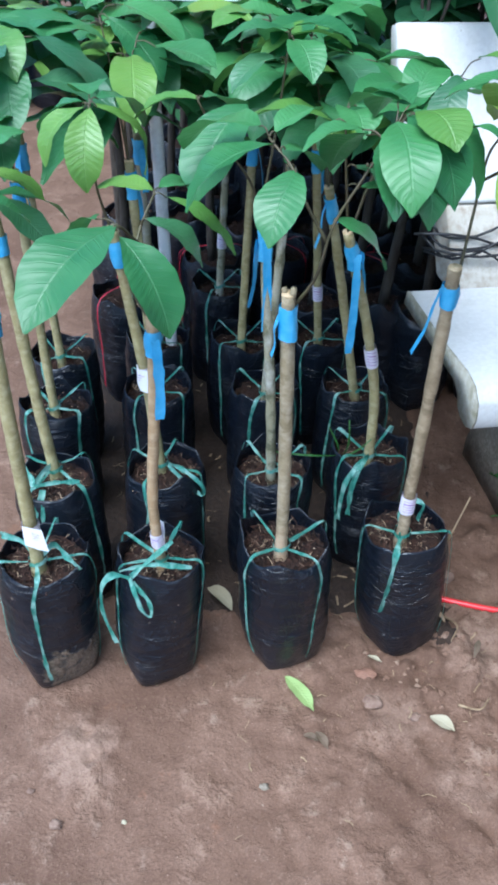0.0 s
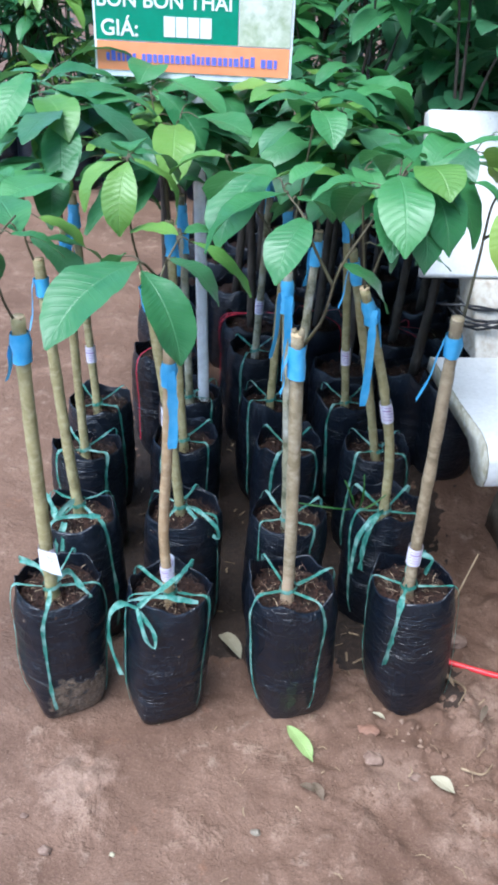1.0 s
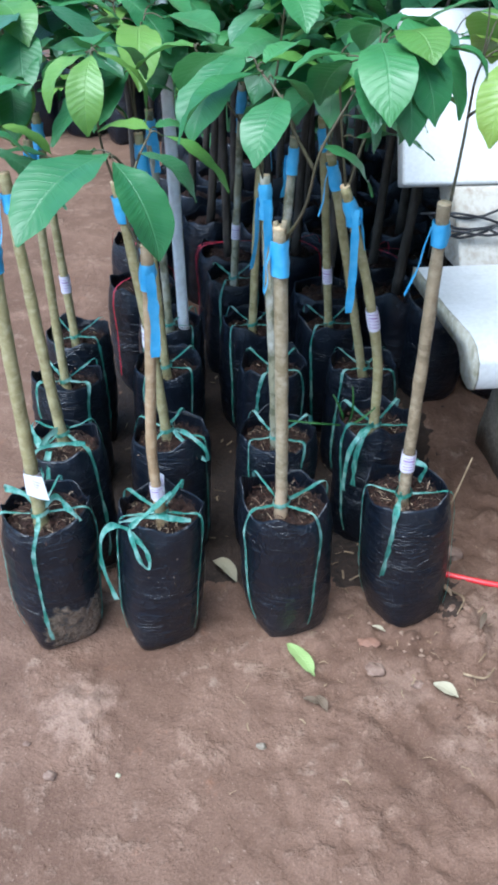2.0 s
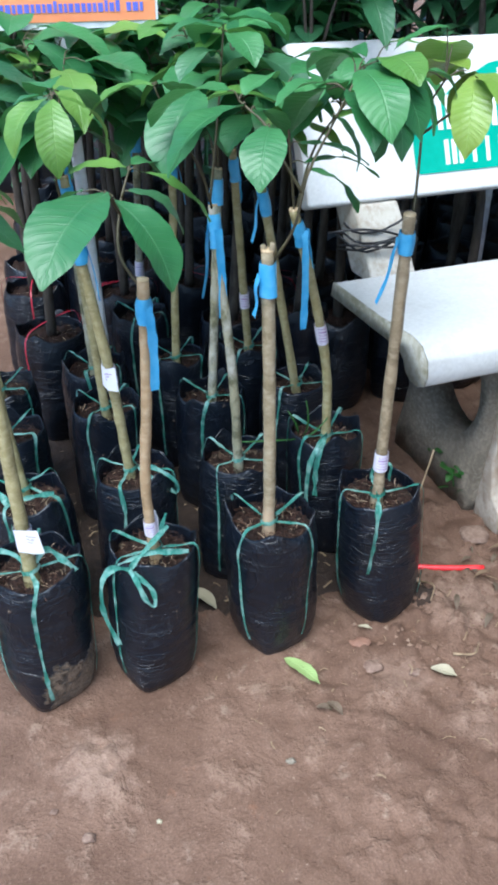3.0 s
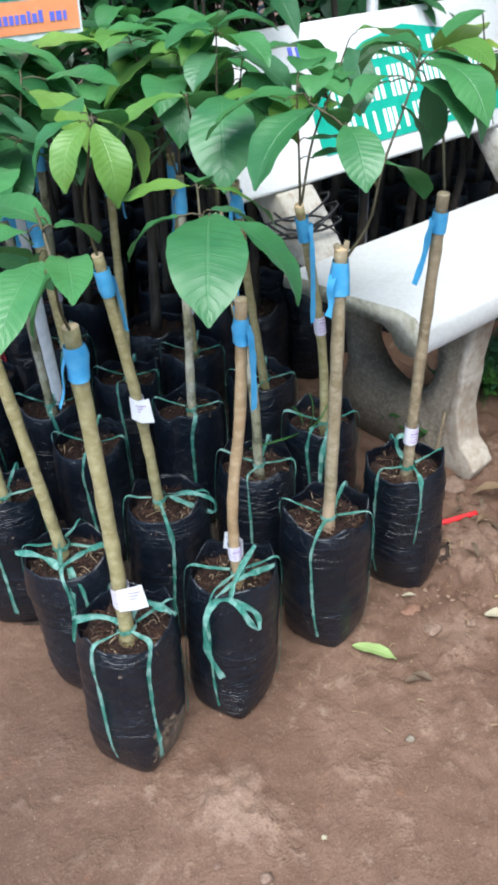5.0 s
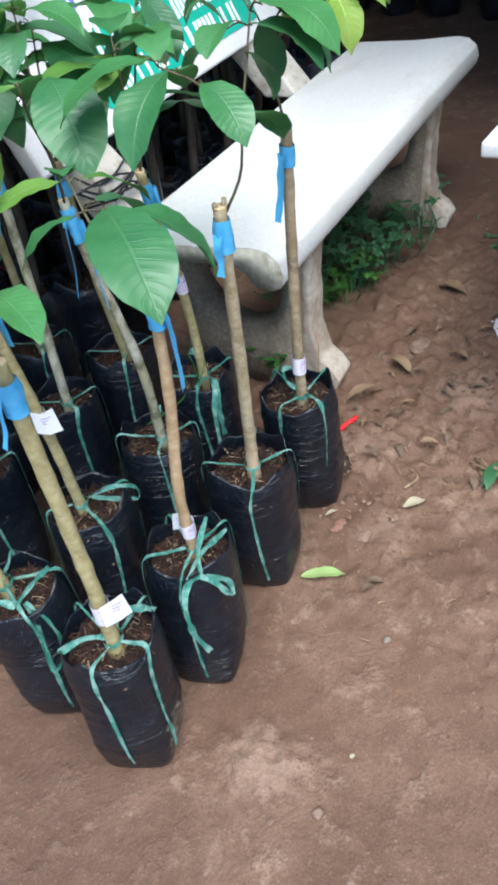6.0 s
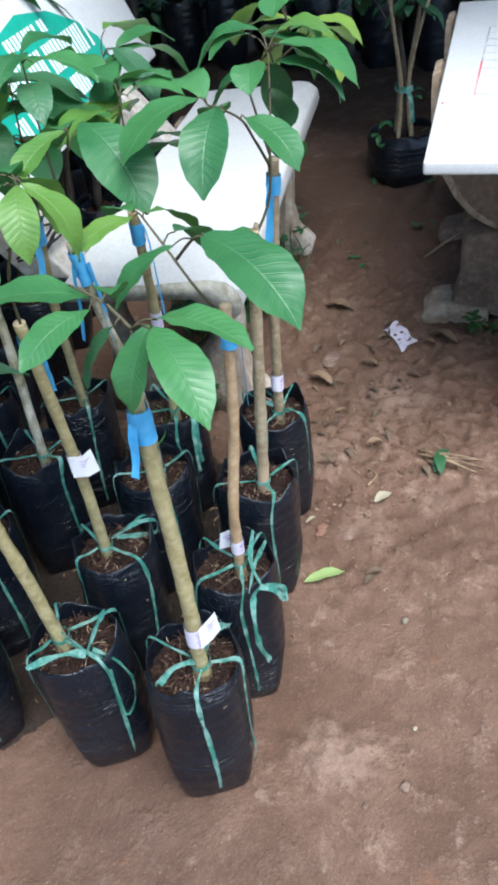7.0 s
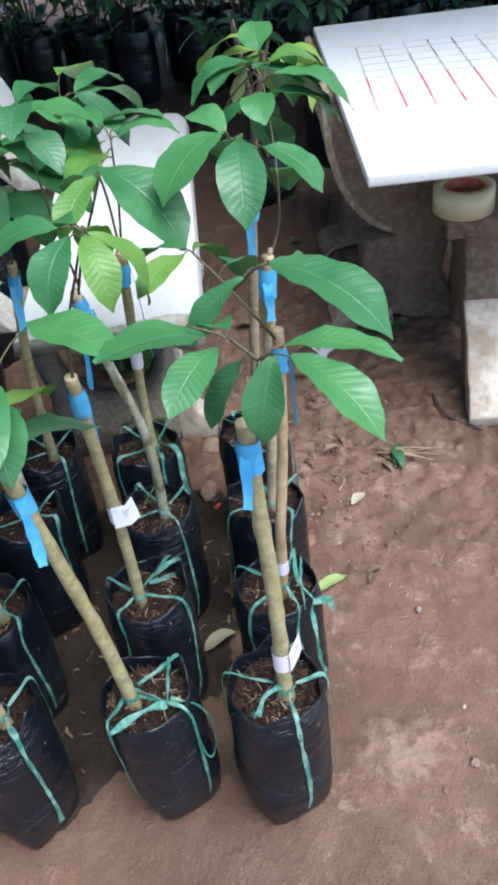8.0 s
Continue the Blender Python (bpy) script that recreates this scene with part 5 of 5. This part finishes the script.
    return single(name, bm, m, label, category, "small stones and clods")


def twig(pts, r, label, name="twig"):
    return single(name, tube(bmesh.new(), glide([(x, y, ground_z(x, y) + r * 0.9 + dz) for x, y, dz in pts], 10), lambda u: r * (1 - 0.5 * u), 6, True, 0.3, pts[0][0] * 9), BARK_DARK if 0.0035 < r < 0.0042 else STRAW, label, "twig", "fallen twigs")


fallen((0.031, 1.097), (0.075, 1.036), 0.03, 0.08, LEAF_LIME, "fresh yellow-green fallen leaf beside a bag")
fallen((0.252, 1.032), (0.285, 1.008), 0.027, 0.1, LEAF_PALE, "dry cream-coloured fallen leaf on the earth")
fallen((-0.108, 1.272), (-0.062, 1.222), 0.032, 0.2, LEAF_PALE, "curled pale dry leaf between the bags")
fallen((0.975, 1.37), (0.955, 1.285), 0.04, 0.15, LEAF_DRY, "brown dry leaf on the earth")
fallen((0.64, 1.3), (0.61, 1.23), 0.03, 0.2, LEAF_DRY, "curled brown dry leaf near the bench foot")
fallen((0.46, 1.30), (0.535, 1.255), 0.03, 0.25, LEAF_DRY, "long curled dry leaf near the bench foot")
fallen((0.72, 1.2), (0.715, 1.15), 0.02, 0.2, LEAF_DRY, "small brown dry leaf on the earth")
fallen((0.88, 1.07), (0.84, 0.99), 0.028, 0.2, LEAF_DRY, "dark curled leaf beside the paper")
fallen((0.165, 1.14), (0.185, 1.128), 0.01, 0.1, LEAF_PALE, "small pale leaf scrap on the earth")
fallen((0.078, 1.0), (0.095, 0.972), 0.016, 0.2, LEAF_GREY, "crumpled grey-brown leaf on the earth")
fallen((0.06, 0.995), (0.082, 0.985), 0.014, 0.2, LEAF_GREY, "crumpled grey-brown leaf on the earth")
fallen((0.455, 0.935), (0.375, 0.945), 0.03, 0.15, LEAF_DARK, "green plucked leaf under dry stalks")
fallen((0.43, 0.95), (0.365, 0.93), 0.026, 0.15, LEAF_DARK, "green plucked leaf under dry stalks")
gt = random.Random(31)
for k in range(8):
    twig([(0.43 + gt.uniform(-0.012, 0.012), 0.99 + gt.uniform(-0.02, 0.01), 0.006), (0.415 + gt.uniform(-0.01, 0.012), 0.935, 0.014), (0.40 + gt.uniform(-0.025, 0.03), 0.875 + gt.uniform(-0.03, 0.03), 0.003)], gt.uniform(0.0015, 0.0028), "dry straw-coloured stalk on a plucked leaf")
twig([(1.295, 1.178, 0.0), (1.345, 1.13, 0.022), (1.39, 1.088, 0.045)], 0.0045, "pale fallen stick leaning on the table leg")
twig([(0.62, 0.86, 0), (0.55, 0.83, 0.004), (0.5, 0.76, 0)], 0.004, "dark fallen stick on the earth")
twig([(0.3, 1.24, 0), (0.315, 1.2, 0.003), (0.305, 1.18, 0)], 0.0022, "thin pale stalk on the earth")
twig([(0.3, 1.06, 0.002), (0.33, 1.05, 0.006), (0.35, 1.075, 0.002)], 0.0022, "thin pale stalk on the earth")
twig([(0.24, 1.2, 0.16), (0.262, 1.205, 0.2), (0.285, 1.215, 0.29)], 0.0025, "thin dry twig standing in the bag")
rock(0.168, 1.062, 0.016, 0.013, 0.007, PEBBLE, "flat grey stone on the earth")
rock(0.232, 1.04, 0.01, 0.008, 0.006, PEBBLE, "small dark stone on the earth")
rock(0.16, 1.108, 0.018, 0.01, 0.004, BRICK_RED, "crumbled rust-red brick scrap", "brick_scrap", "rubble")
rock(-0.278, 0.839, 0.009, 0.007, 0.005, PEBBLE, "small bluish stone on the earth")
rock(-0.186, 0.848, 0.004, 0.003, 0.003, LEAF_PALE, "small white chip on the earth")
rock(-0.324, 0.884, 0.006, 0.004, 0.003, PEBBLE, "small grey chip on the earth")
rock(0.004, 0.911, 0.007, 0.006, 0.003, STONE_OLD, "dark clod of soil on the earth", "clod", "clod")
rock(0.72, 1.27, 0.03, 0.022, 0.014, PEBBLE, "half-buried stone near the bench foot")
rock(0.45, 1.345, 0.03, 0.025, 0.012, PEBBLE, "half-buried stone near the bench foot")
rock(0.3, 1.33, 0.03, 0.02, 0.014, PEBBLE, "half-buried stone beside the bag")


for k in range(44):
    x, y, a = gt.uniform(0.3, 0.98), gt.gauss(1.19, 0.1), gt.uniform(0, 6.28)
    l = gt.uniform(0.016, 0.042)
    fallen((x, y), (x + l * math.cos(a), y + l * math.sin(a)), l * gt.uniform(0.25, 0.45), gt.uniform(0.1, 0.3), (LEAF_GREY, LEAF_DRY, LEAF_GREY, LEAF_GREY)[k % 4], "trodden brown leaf scrap on the earth")


def paper_scrap():
    bm = bmesh.new()
    cs = [(0.878, 1.188), (0.921, 1.162), (0.847, 1.09), (0.796, 1.117)]
    n = 6
    grid = []
    for i in range(n + 1):
        row = []
        for j in range(n + 1):
            u, v = i / n, j / n
            x = (1 - u) * ((1 - v) * cs[0][0] + v * cs[1][0]) + u * ((1 - v) * cs[3][0] + v * cs[2][0])
            y = (1 - u) * ((1 - v) * cs[0][1] + v * cs[1][1]) + u * ((1 - v) * cs[3][1] + v * cs[2][1])
            row.append(bm.verts.new((x, y, ground_z(x, y) + 0.004 + 0.004 * math.sin(u * 3 + v * 2))))
        grid.append(row)
    for i in range(n):
        for j in range(n):
            bm.faces.new((grid[i][j], grid[i + 1][j], grid[i + 1][j + 1], grid[i][j + 1]))
    ob = single("paper_tag", bm, PAPER, "lilac-white paper tag spattered with mud", "paper")
    gp = random.Random(12)
    for k in range(15):
        u, v = gp.uniform(0.12, 0.92), gp.uniform(0.12, 0.88)
        x = (1 - u) * ((1 - v) * cs[0][0] + v * cs[1][0]) + u * ((1 - v) * cs[3][0] + v * cs[2][0])
        y = (1 - u) * ((1 - v) * cs[0][1] + v * cs[1][1]) + u * ((1 - v) * cs[3][1] + v * cs[2][1])
        r = gp.choice((0.002, 0.003, 0.004, 0.0055))
        lift = ground_z(x, y) + 0.0055 + 0.004 * math.sin(u * 3 + v * 2)
        sp = bmesh.new()
        sp.faces.new([sp.verts.new((x + r * (1 + 0.4 * math.sin(3 * a + k)) * math.cos(a), y + r * (1 + 0.3 * math.sin(2 * a + k)) * math.sin(a), lift)) for a in np.linspace(0, 5.9, 12)])
        part("mud_spot", sp, MUD, ob)


paper_scrap()


def shade_between_bags():
    """Potting soil and crumbled leaves trodden in between the rows of bags, its dark colour painting in the shade
    there.
    """
    xs, ys = np.arange(-0.62, 0.42, 0.012), np.arange(1.14, 2.25, 0.012)

    def height(x, y):
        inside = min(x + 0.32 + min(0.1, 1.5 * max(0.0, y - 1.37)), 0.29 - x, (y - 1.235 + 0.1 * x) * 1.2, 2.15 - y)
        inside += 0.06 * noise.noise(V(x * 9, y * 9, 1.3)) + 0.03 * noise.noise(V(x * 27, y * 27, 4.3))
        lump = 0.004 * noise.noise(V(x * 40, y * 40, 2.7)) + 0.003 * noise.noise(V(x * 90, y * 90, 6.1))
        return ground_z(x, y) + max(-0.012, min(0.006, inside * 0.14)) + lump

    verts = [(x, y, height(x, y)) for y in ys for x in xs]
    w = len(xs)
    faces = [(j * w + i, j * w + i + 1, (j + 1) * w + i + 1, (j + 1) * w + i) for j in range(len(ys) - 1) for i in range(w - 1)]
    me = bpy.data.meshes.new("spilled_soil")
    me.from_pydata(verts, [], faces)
    me.materials.append(SHADED_SOIL)
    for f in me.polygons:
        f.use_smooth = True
    tagged(new("spilled_soil", me), "soil and debris between the bags, darkened for the shade there", "soil", kind="stuff")


shade_between_bags()


def crumbs():
    """Clods, grit and bits of straw strewn over the trodden earth."""
    bm, gg = bmesh.new(), random.Random(9)
    for k in range(11000):
        x, y = gg.uniform(-0.75, 1.4), gg.uniform(0.5, 1.45)
        dense = 0.12 + 0.9 * math.exp(-((x - 0.42) ** 2 / 0.09 + (y - 1.05) ** 2 / 0.04)) + 0.4 * max(0, noise.noise(V(x * 5, y * 5, 1)))
        if gg.random() > dense:
            continue
        r = gg.choice((0.0008, 0.001, 0.0014, 0.002, 0.0028, 0.0045 if x > 0.15 else 0.002, 0.0062 if x > 0.2 and y > 0.95 else 0.0012))
        c = V(x, y, ground_z(x, y) + r * 0.3)
        vs = [bm.verts.new(c + V(dx * r * gg.uniform(0.6, 1.5), dy * r * gg.uniform(0.6, 1.5), dz * r * gg.uniform(0.5, 0.9))) for dx, dy, dz in ((1, 0, 0), (0, 1, 0), (-1, 0, 0), (0, -1, 0), (0, 0, 1))]
        for a in range(4):
            bm.faces.new((vs[a], vs[(a + 1) % 4], vs[4]))
    ob = single("crumbs", bm, EARTH, "crumbs and small clods of dry earth", "earth", kind="stuff")
    bm = bmesh.new()
    for k in range(150):
        x, y = gg.gauss(0.42, 0.3), gg.gauss(1.1, 0.14)
        a, l = gg.uniform(0, 6.28), gg.uniform(0.006, 0.022)
        p = V(x, y, ground_z(x, y) + 0.0025)
        e = V(math.cos(a), math.sin(a), 0.05) * l
        strip(bm, [p, p + e * 0.5 + V(-e.y, e.x, 0) * gg.uniform(-0.2, 0.2) + V(0, 0, 0.002), p + e], gg.choice((0.0008, 0.0012, 0.002)), V(0, 0, 1), 0.4)
    for k in range(170):
        x, y = gg.uniform(-0.36, 0.28), gg.uniform(1.24, 1.9)
        a, l = gg.uniform(0, 6.28), gg.uniform(0.006, 0.026)
        p = V(x, y, ground_z(x, y) + 0.009)
        e = V(math.cos(a), math.sin(a), 0.04) * l
        strip(bm, [p, p + e * 0.5 + V(-e.y, e.x, 0) * gg.uniform(-0.2, 0.2) + V(0, 0, 0.002), p + e], gg.choice((0.001, 0.0016, 0.0035)), V(0, 0, 1), 0.4)
    single("straw", bm, STRAW, "bits of straw and bark on the earth", "straw", kind="stuff")
    return ob


crumbs()


def weeds(name, cx, cy, rx, ry, n, h, seed, m, label):
    """Low weeds: short stems with small round leaves, and grass between."""
    bm, gg = bmesh.new(), random.Random(seed)
    for _ in range(n):
        a, k = gg.uniform(0, 6.28), math.sqrt(gg.random())
        p = V(cx + rx * k * math.cos(a), cy + ry * k * math.sin(a), 0)
        p.z = ground_z(p.x, p.y) - 0.002
        if gg.random() < 0.5:
            e = V(gg.uniform(-0.5, 0.5), gg.uniform(-0.5, 0.5), 1).normalized() * h * gg.uniform(0.5, 1.1)
            blade(bm, p, p + e + V(gg.uniform(-1, 1), gg.uniform(-1, 1), -0.4) * h * 0.35, 0.006, 0.15, V(gg.uniform(-1, 1), gg.uniform(-1, 1), 0.3), 0.3, 0, 6)
        else:
            q = p + V(gg.uniform(-0.02, 0.02), gg.uniform(-0.02, 0.02), h * gg.uniform(0.3, 0.9))
            strip(bm, [p, (p + q) / 2, q], 0.002, V(0, -1, 0), 0.5)
            for _ in range(4):
                b = gg.uniform(0, 6.28)
                blade(bm, q, q + V(math.cos(b), math.sin(b), gg.uniform(-0.3, 0.4)) * gg.uniform(0.014, 0.03), 0.016, 0.1, None, 0.3, 0, 5)
    return single(name, bm, m, label, "weeds", kind="stuff")


weeds("weeds", 1.03, 1.64, 0.34, 0.15, 330, 0.12, 3, LEAF_DARK, "low dark weeds and grass under the bench")
weeds("weeds", 0.84, 1.58, 0.13, 0.08, 90, 0.08, 4, GRASS, "bright grass and weeds at the edge of the bench's shade")
weeds("weeds", 0.48, 1.5, 0.04, 0.07, 30, 0.11, 5, GRASS, "small bright weed beside the bench leg")
weeds("weeds", 0.93, 0.95, 0.03, 0.03, 12, 0.04, 6, GRASS, "small grass tuft on the earth")
weeds("weeds", 1.5, 1.35, 0.4, 0.2, 16, 0.028, 8, LEAF_DARK, "sparse seedlings on the shaded earth")
g2 = bmesh.new()
for b, e in (((0.1, 1.37, 0.245), (-0.01, 1.35, 0.262)), ((0.105, 1.372, 0.245), (0.11, 1.355, 0.33)), ((0.1, 1.375, 0.245), (0.08, 1.36, 0.31)), ((0.108, 1.37, 0.245), (0.15, 1.36, 0.29))):
    blade(g2, b, e, 0.004, 0.2, V(0.3, -1, 0.6), 0.2, 0, 8)
single("grass_tuft", g2, GRASS, "long thin grass blades growing in a bag", "grass")



# ---- nursery stock behind ----
def crown_shape(c, n, rx, rz, ln, seed, droop=0.5, aspect=0.4):
    """Many leaves round several twigs, with gaps between the bunches."""
    bm, g = bmesh.new(), random.Random(seed)
    hubs = []
    for _ in range(max(4, n // 9)):
        a, k = g.uniform(0, 6.283), math.sqrt(g.random())
        hubs.append(c + V(math.cos(a) * rx * k, math.sin(a) * rx * k, g.uniform(-rz, rz)))
    for i in range(n):
        h = hubs[i % len(hubs)]
        a = g.uniform(0, 6.283)
        o = V(math.cos(a), math.sin(a), 0)
        b = h + o * 0.015 + V(0, 0, g.uniform(-0.03, 0.03))
        l = ln * g.uniform(0.6, 1.15)
        blade(bm, b, b + o * l * g.uniform(0.6, 0.95) + V(0, 0, l * g.uniform(-droop - 0.2, 0.25)), l * aspect * g.uniform(0.8, 1.2), g.uniform(0.05, 0.2), None, 0.3, 0.01, 6, g.uniform(0, 6))
    return bm, hubs


def stock_plant(x, y, r, h, height, n, rx, rz, ln, leafm, seed, label, tie=None, aspect=0.4, droop=0.5, group="nursery stock in black bags", lean=0.0):
    g = random.Random(seed)
    root = thing("potted_plant", (x, y, 0), label, "potted plant", group)
    f = V(x, y, 0)
    part("bag", bag_shape(lambda z: f, r, h, seed * 0.7), BAG, root, "black plastic nursery bag")
    soil = part("soil", soil_shape(f, r * 0.91, h - 0.018, seed), SOIL, root)
    if y < 2.2 and x < 0.6:
        tagged(part("coir", fibre_shape(f, r * 0.9, h - 0.015, seed, 170), FIBRE, soil, "strewn coir strands"), kind="stuff")
    bm, hubs = crown_shape(V(x, y + lean, height), n, rx, rz, ln, seed, droop, aspect)
    part("crown", bm, leafm, root, "dense dark green leaves")
    tr = bmesh.new()
    top = V(x + g.uniform(-0.03, 0.03), y + lean + g.uniform(-0.03, 0.03), height - rz * 0.6)
    tube(tr, glide([(x, y, h - 0.02), (x + g.uniform(-0.02, 0.02), y, (h + top.z) / 2), top], 10), lambda u: 0.011 * (1.1 - 0.5 * u), 8, True, 0.15, seed)
    for q in hubs:
        tube(tr, glide([top - V(0, 0, g.uniform(0, 0.1)), top.lerp(q, 0.6) + V(0, 0, 0.01), q], 5), lambda u: 0.004 * (1 - 0.6 * u), 5)
    part("trunk", tr, BARK_DARK, root, "branching woody stem")
    if tie:
        for k in range(3):
            a = g.uniform(0, 6.28)
            o = V(math.cos(a), math.sin(a), 0)
            part("tie", strip(bmesh.new(), glide([V(x, y, h + 0.03), f + o * r * 1.03 + V(0, 0, h + 0.015), f + o * r * 1.04 + V(0, 0, h * 0.6), f + o * r * 1.03 + V(0, 0, 0.05)], 14), 0.003 if tie is RED_TIE else 0.007, lambda u, o=o: V(0, 0, 1).lerp(o, min(1, u * 2)).normalized(), 0.2), tie, root)
    return root


def hedge(name, x0, x1, y0, y1, z0, z1, n, ln, seed, material, label):
    """A thicket too dense to count: leaves on bent stems."""
    bm, gg = bmesh.new(), random.Random(seed)
    for _ in range(n):
        b = V(gg.uniform(x0, x1), gg.uniform(y0, y1), gg.uniform(z0, z1))
        a, l = gg.uniform(0, 6.283), ln * gg.uniform(0.6, 1.2)
        blade(bm, b, b + V(math.cos(a), math.sin(a), gg.uniform(-0.9, 0.4)) * l, l * 0.36, 0.12, None, 0.3, 0.0, 4, 0)
    for _ in range(n // 25):
        p = V(gg.uniform(x0, x1), gg.uniform(y0, y1), 0)
        q = V(p.x + gg.uniform(-0.15, 0.15), p.y + gg.uniform(-0.1, 0.1), z1 * gg.uniform(0.8, 1.0))
        strip(bm, glide([p, p.lerp(q, 0.5) + V(gg.uniform(-0.05, 0.05), 0, 0), q], 6), 0.016, V(0, -1, 0), 0.8)
    return single(name, bm, material, label, "thicket", kind="stuff")


g = random.Random(77)
# dark leaves and stems here paint in the shade over the beds
KINDS = ((LEAF_DARK, 0.17, 0.42), (LEAF_DARK, 0.13, 0.34), (LEAF, 0.17, 0.42), (LEAF_DARK, 0.22, 0.26))
count = 0
for j in range(7):
    for i in range(15):
        x, y = -0.42 + 0.165 * i + 0.08 * (j % 2), 1.93 + 0.19 * j
        if (x < 0.05 and j == 0) or (x < -0.3 and j == 1) or (x > 0.28 and y < 1.98 + 0.17 * (x - 0.28)):
            continue
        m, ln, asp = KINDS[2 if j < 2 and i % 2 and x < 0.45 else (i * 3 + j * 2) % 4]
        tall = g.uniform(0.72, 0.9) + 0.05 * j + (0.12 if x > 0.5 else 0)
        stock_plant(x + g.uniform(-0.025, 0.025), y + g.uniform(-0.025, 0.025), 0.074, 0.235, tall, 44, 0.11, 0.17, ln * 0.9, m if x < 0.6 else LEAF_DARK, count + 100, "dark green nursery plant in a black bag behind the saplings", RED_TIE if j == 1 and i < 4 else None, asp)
        count += 1
for i in range(6):
    x = 0.31 + 0.17 * i
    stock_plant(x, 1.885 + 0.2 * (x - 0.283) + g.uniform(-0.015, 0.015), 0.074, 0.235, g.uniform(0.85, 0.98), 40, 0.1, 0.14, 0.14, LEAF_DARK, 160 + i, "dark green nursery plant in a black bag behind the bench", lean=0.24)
stock_plant(-0.335, 1.875, 0.08, 0.245, 0.86, 40, 0.1, 0.12, 0.15, LEAF, 180, "green nursery plant in a black bag tied with red string", RED_TIE)
stock_plant(-0.385, 2.12, 0.076, 0.245, 0.9, 40, 0.11, 0.14, 0.15, LEAF_DARK, 181, "dark green nursery plant in a black bag tied with red string", RED_TIE)
for i in range(10):
    x, y = -2.2 + 0.2 * i, 3.9 + g.uniform(-0.1, 0.2)
    stock_plant(x, y, 0.09, 0.27, g.uniform(0.45, 0.75), 130, 0.19, 0.34, 0.17, (LEAF_DARK, LEAF, LEAF_YOUNG)[i % 3], 200 + i, "mixed green and yellowing nursery plant in a black bag")
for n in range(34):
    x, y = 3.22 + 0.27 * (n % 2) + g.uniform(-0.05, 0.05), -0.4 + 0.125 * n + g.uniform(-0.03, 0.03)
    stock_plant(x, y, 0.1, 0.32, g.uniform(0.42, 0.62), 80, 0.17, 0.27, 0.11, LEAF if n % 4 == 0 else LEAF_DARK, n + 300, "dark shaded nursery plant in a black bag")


def leggy_shrub(x, y):
    """Several bare stems from one wide bag, tied together, with low sprigs."""
    root = stock_plant(x, y, 0.12, 0.16, 0.62, 60, 0.16, 0.2, 0.11, LEAF_DARK, 500, "leggy dark shrub with tied bare stems in a wide black bag")
    for dx, dy, tx, ty, z in ((-0.035, 0.01, -0.09, 0.03, 0.6), (0.03, -0.02, 0.1, -0.04, 0.62), (-0.01, -0.03, -0.03, -0.08, 0.56), (0.012, 0.03, 0.06, 0.07, 0.6)):
        pts = glide([(x + dx, y + dy, 0.13), (x + dx * 0.5, y + dy * 0.5, 0.3), (x + tx * 0.55, y + ty * 0.55, 0.45), (x + tx, y + ty, z)], 16)
        part("stem", tube(bmesh.new(), pts, lambda u: 0.008 * (1.1 - 0.5 * u), 8, True, 0.15, 3), BARK_BROWN, root, "thin brown stem")
    ring = [V(x + 0.026 * math.cos(k * 0.785), y + 0.03 * math.sin(k * 0.785), 0.3 + 0.004 * math.sin(k)) for k in range(9)]
    part("tie", strip(bmesh.new(), ring, 0.02, lambda u: V(math.cos(u * 6.283), math.sin(u * 6.283), 0.1), 0.1), RIBBON, root, "green tie round the stems")
    part("tie", strip(bmesh.new(), glide([(x - 0.03, y - 0.02, 0.3), (x - 0.04, y - 0.035, 0.26), (x - 0.038, y - 0.04, 0.2)], 10), 0.014, V(-0.7, -0.7, 0), 0.3), RIBBON, root, "hanging tie end")
    low, _ = crown_shape(V(x - 0.05, y - 0.03, 0.22), 11, 0.1, 0.06, 0.06, 503, 0.4, 0.45)
    part("sprig", low, LEAF, root, "low green sprigs")


leggy_shrub(1.88, 1.39)
stock_plant(2.2, 1.15, 0.11, 0.24, 0.72, 40, 0.13, 0.16, 0.11, LEAF_DARK, 501, "dark shrub in a wide black bag beyond the table")
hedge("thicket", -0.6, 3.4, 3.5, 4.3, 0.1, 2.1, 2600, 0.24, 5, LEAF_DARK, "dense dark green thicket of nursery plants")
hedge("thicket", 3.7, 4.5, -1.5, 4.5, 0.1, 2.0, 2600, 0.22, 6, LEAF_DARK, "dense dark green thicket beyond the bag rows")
hedge("thicket", -3.4, -0.6, 4.2, 4.8, 0.05, 1.2, 1500, 0.2, 7, LEAF, "sunlit green thicket with yellowing leaves")

# unseen black sheets over the stock beds, added to keep light off them
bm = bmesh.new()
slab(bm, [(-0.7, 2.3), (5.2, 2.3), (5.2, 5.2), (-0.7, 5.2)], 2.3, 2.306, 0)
tagged(part("shade_net_back", bm, BLOCKER, None), "unseen black sheet added to shade the planting beds", "shade net", kind="structure")
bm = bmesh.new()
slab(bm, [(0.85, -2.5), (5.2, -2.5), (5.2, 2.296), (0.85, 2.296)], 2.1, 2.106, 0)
tagged(part("shade_net_side", bm, BLOCKER, None), "unseen black sheet added to shade the planting beds", "shade net", kind="structure")
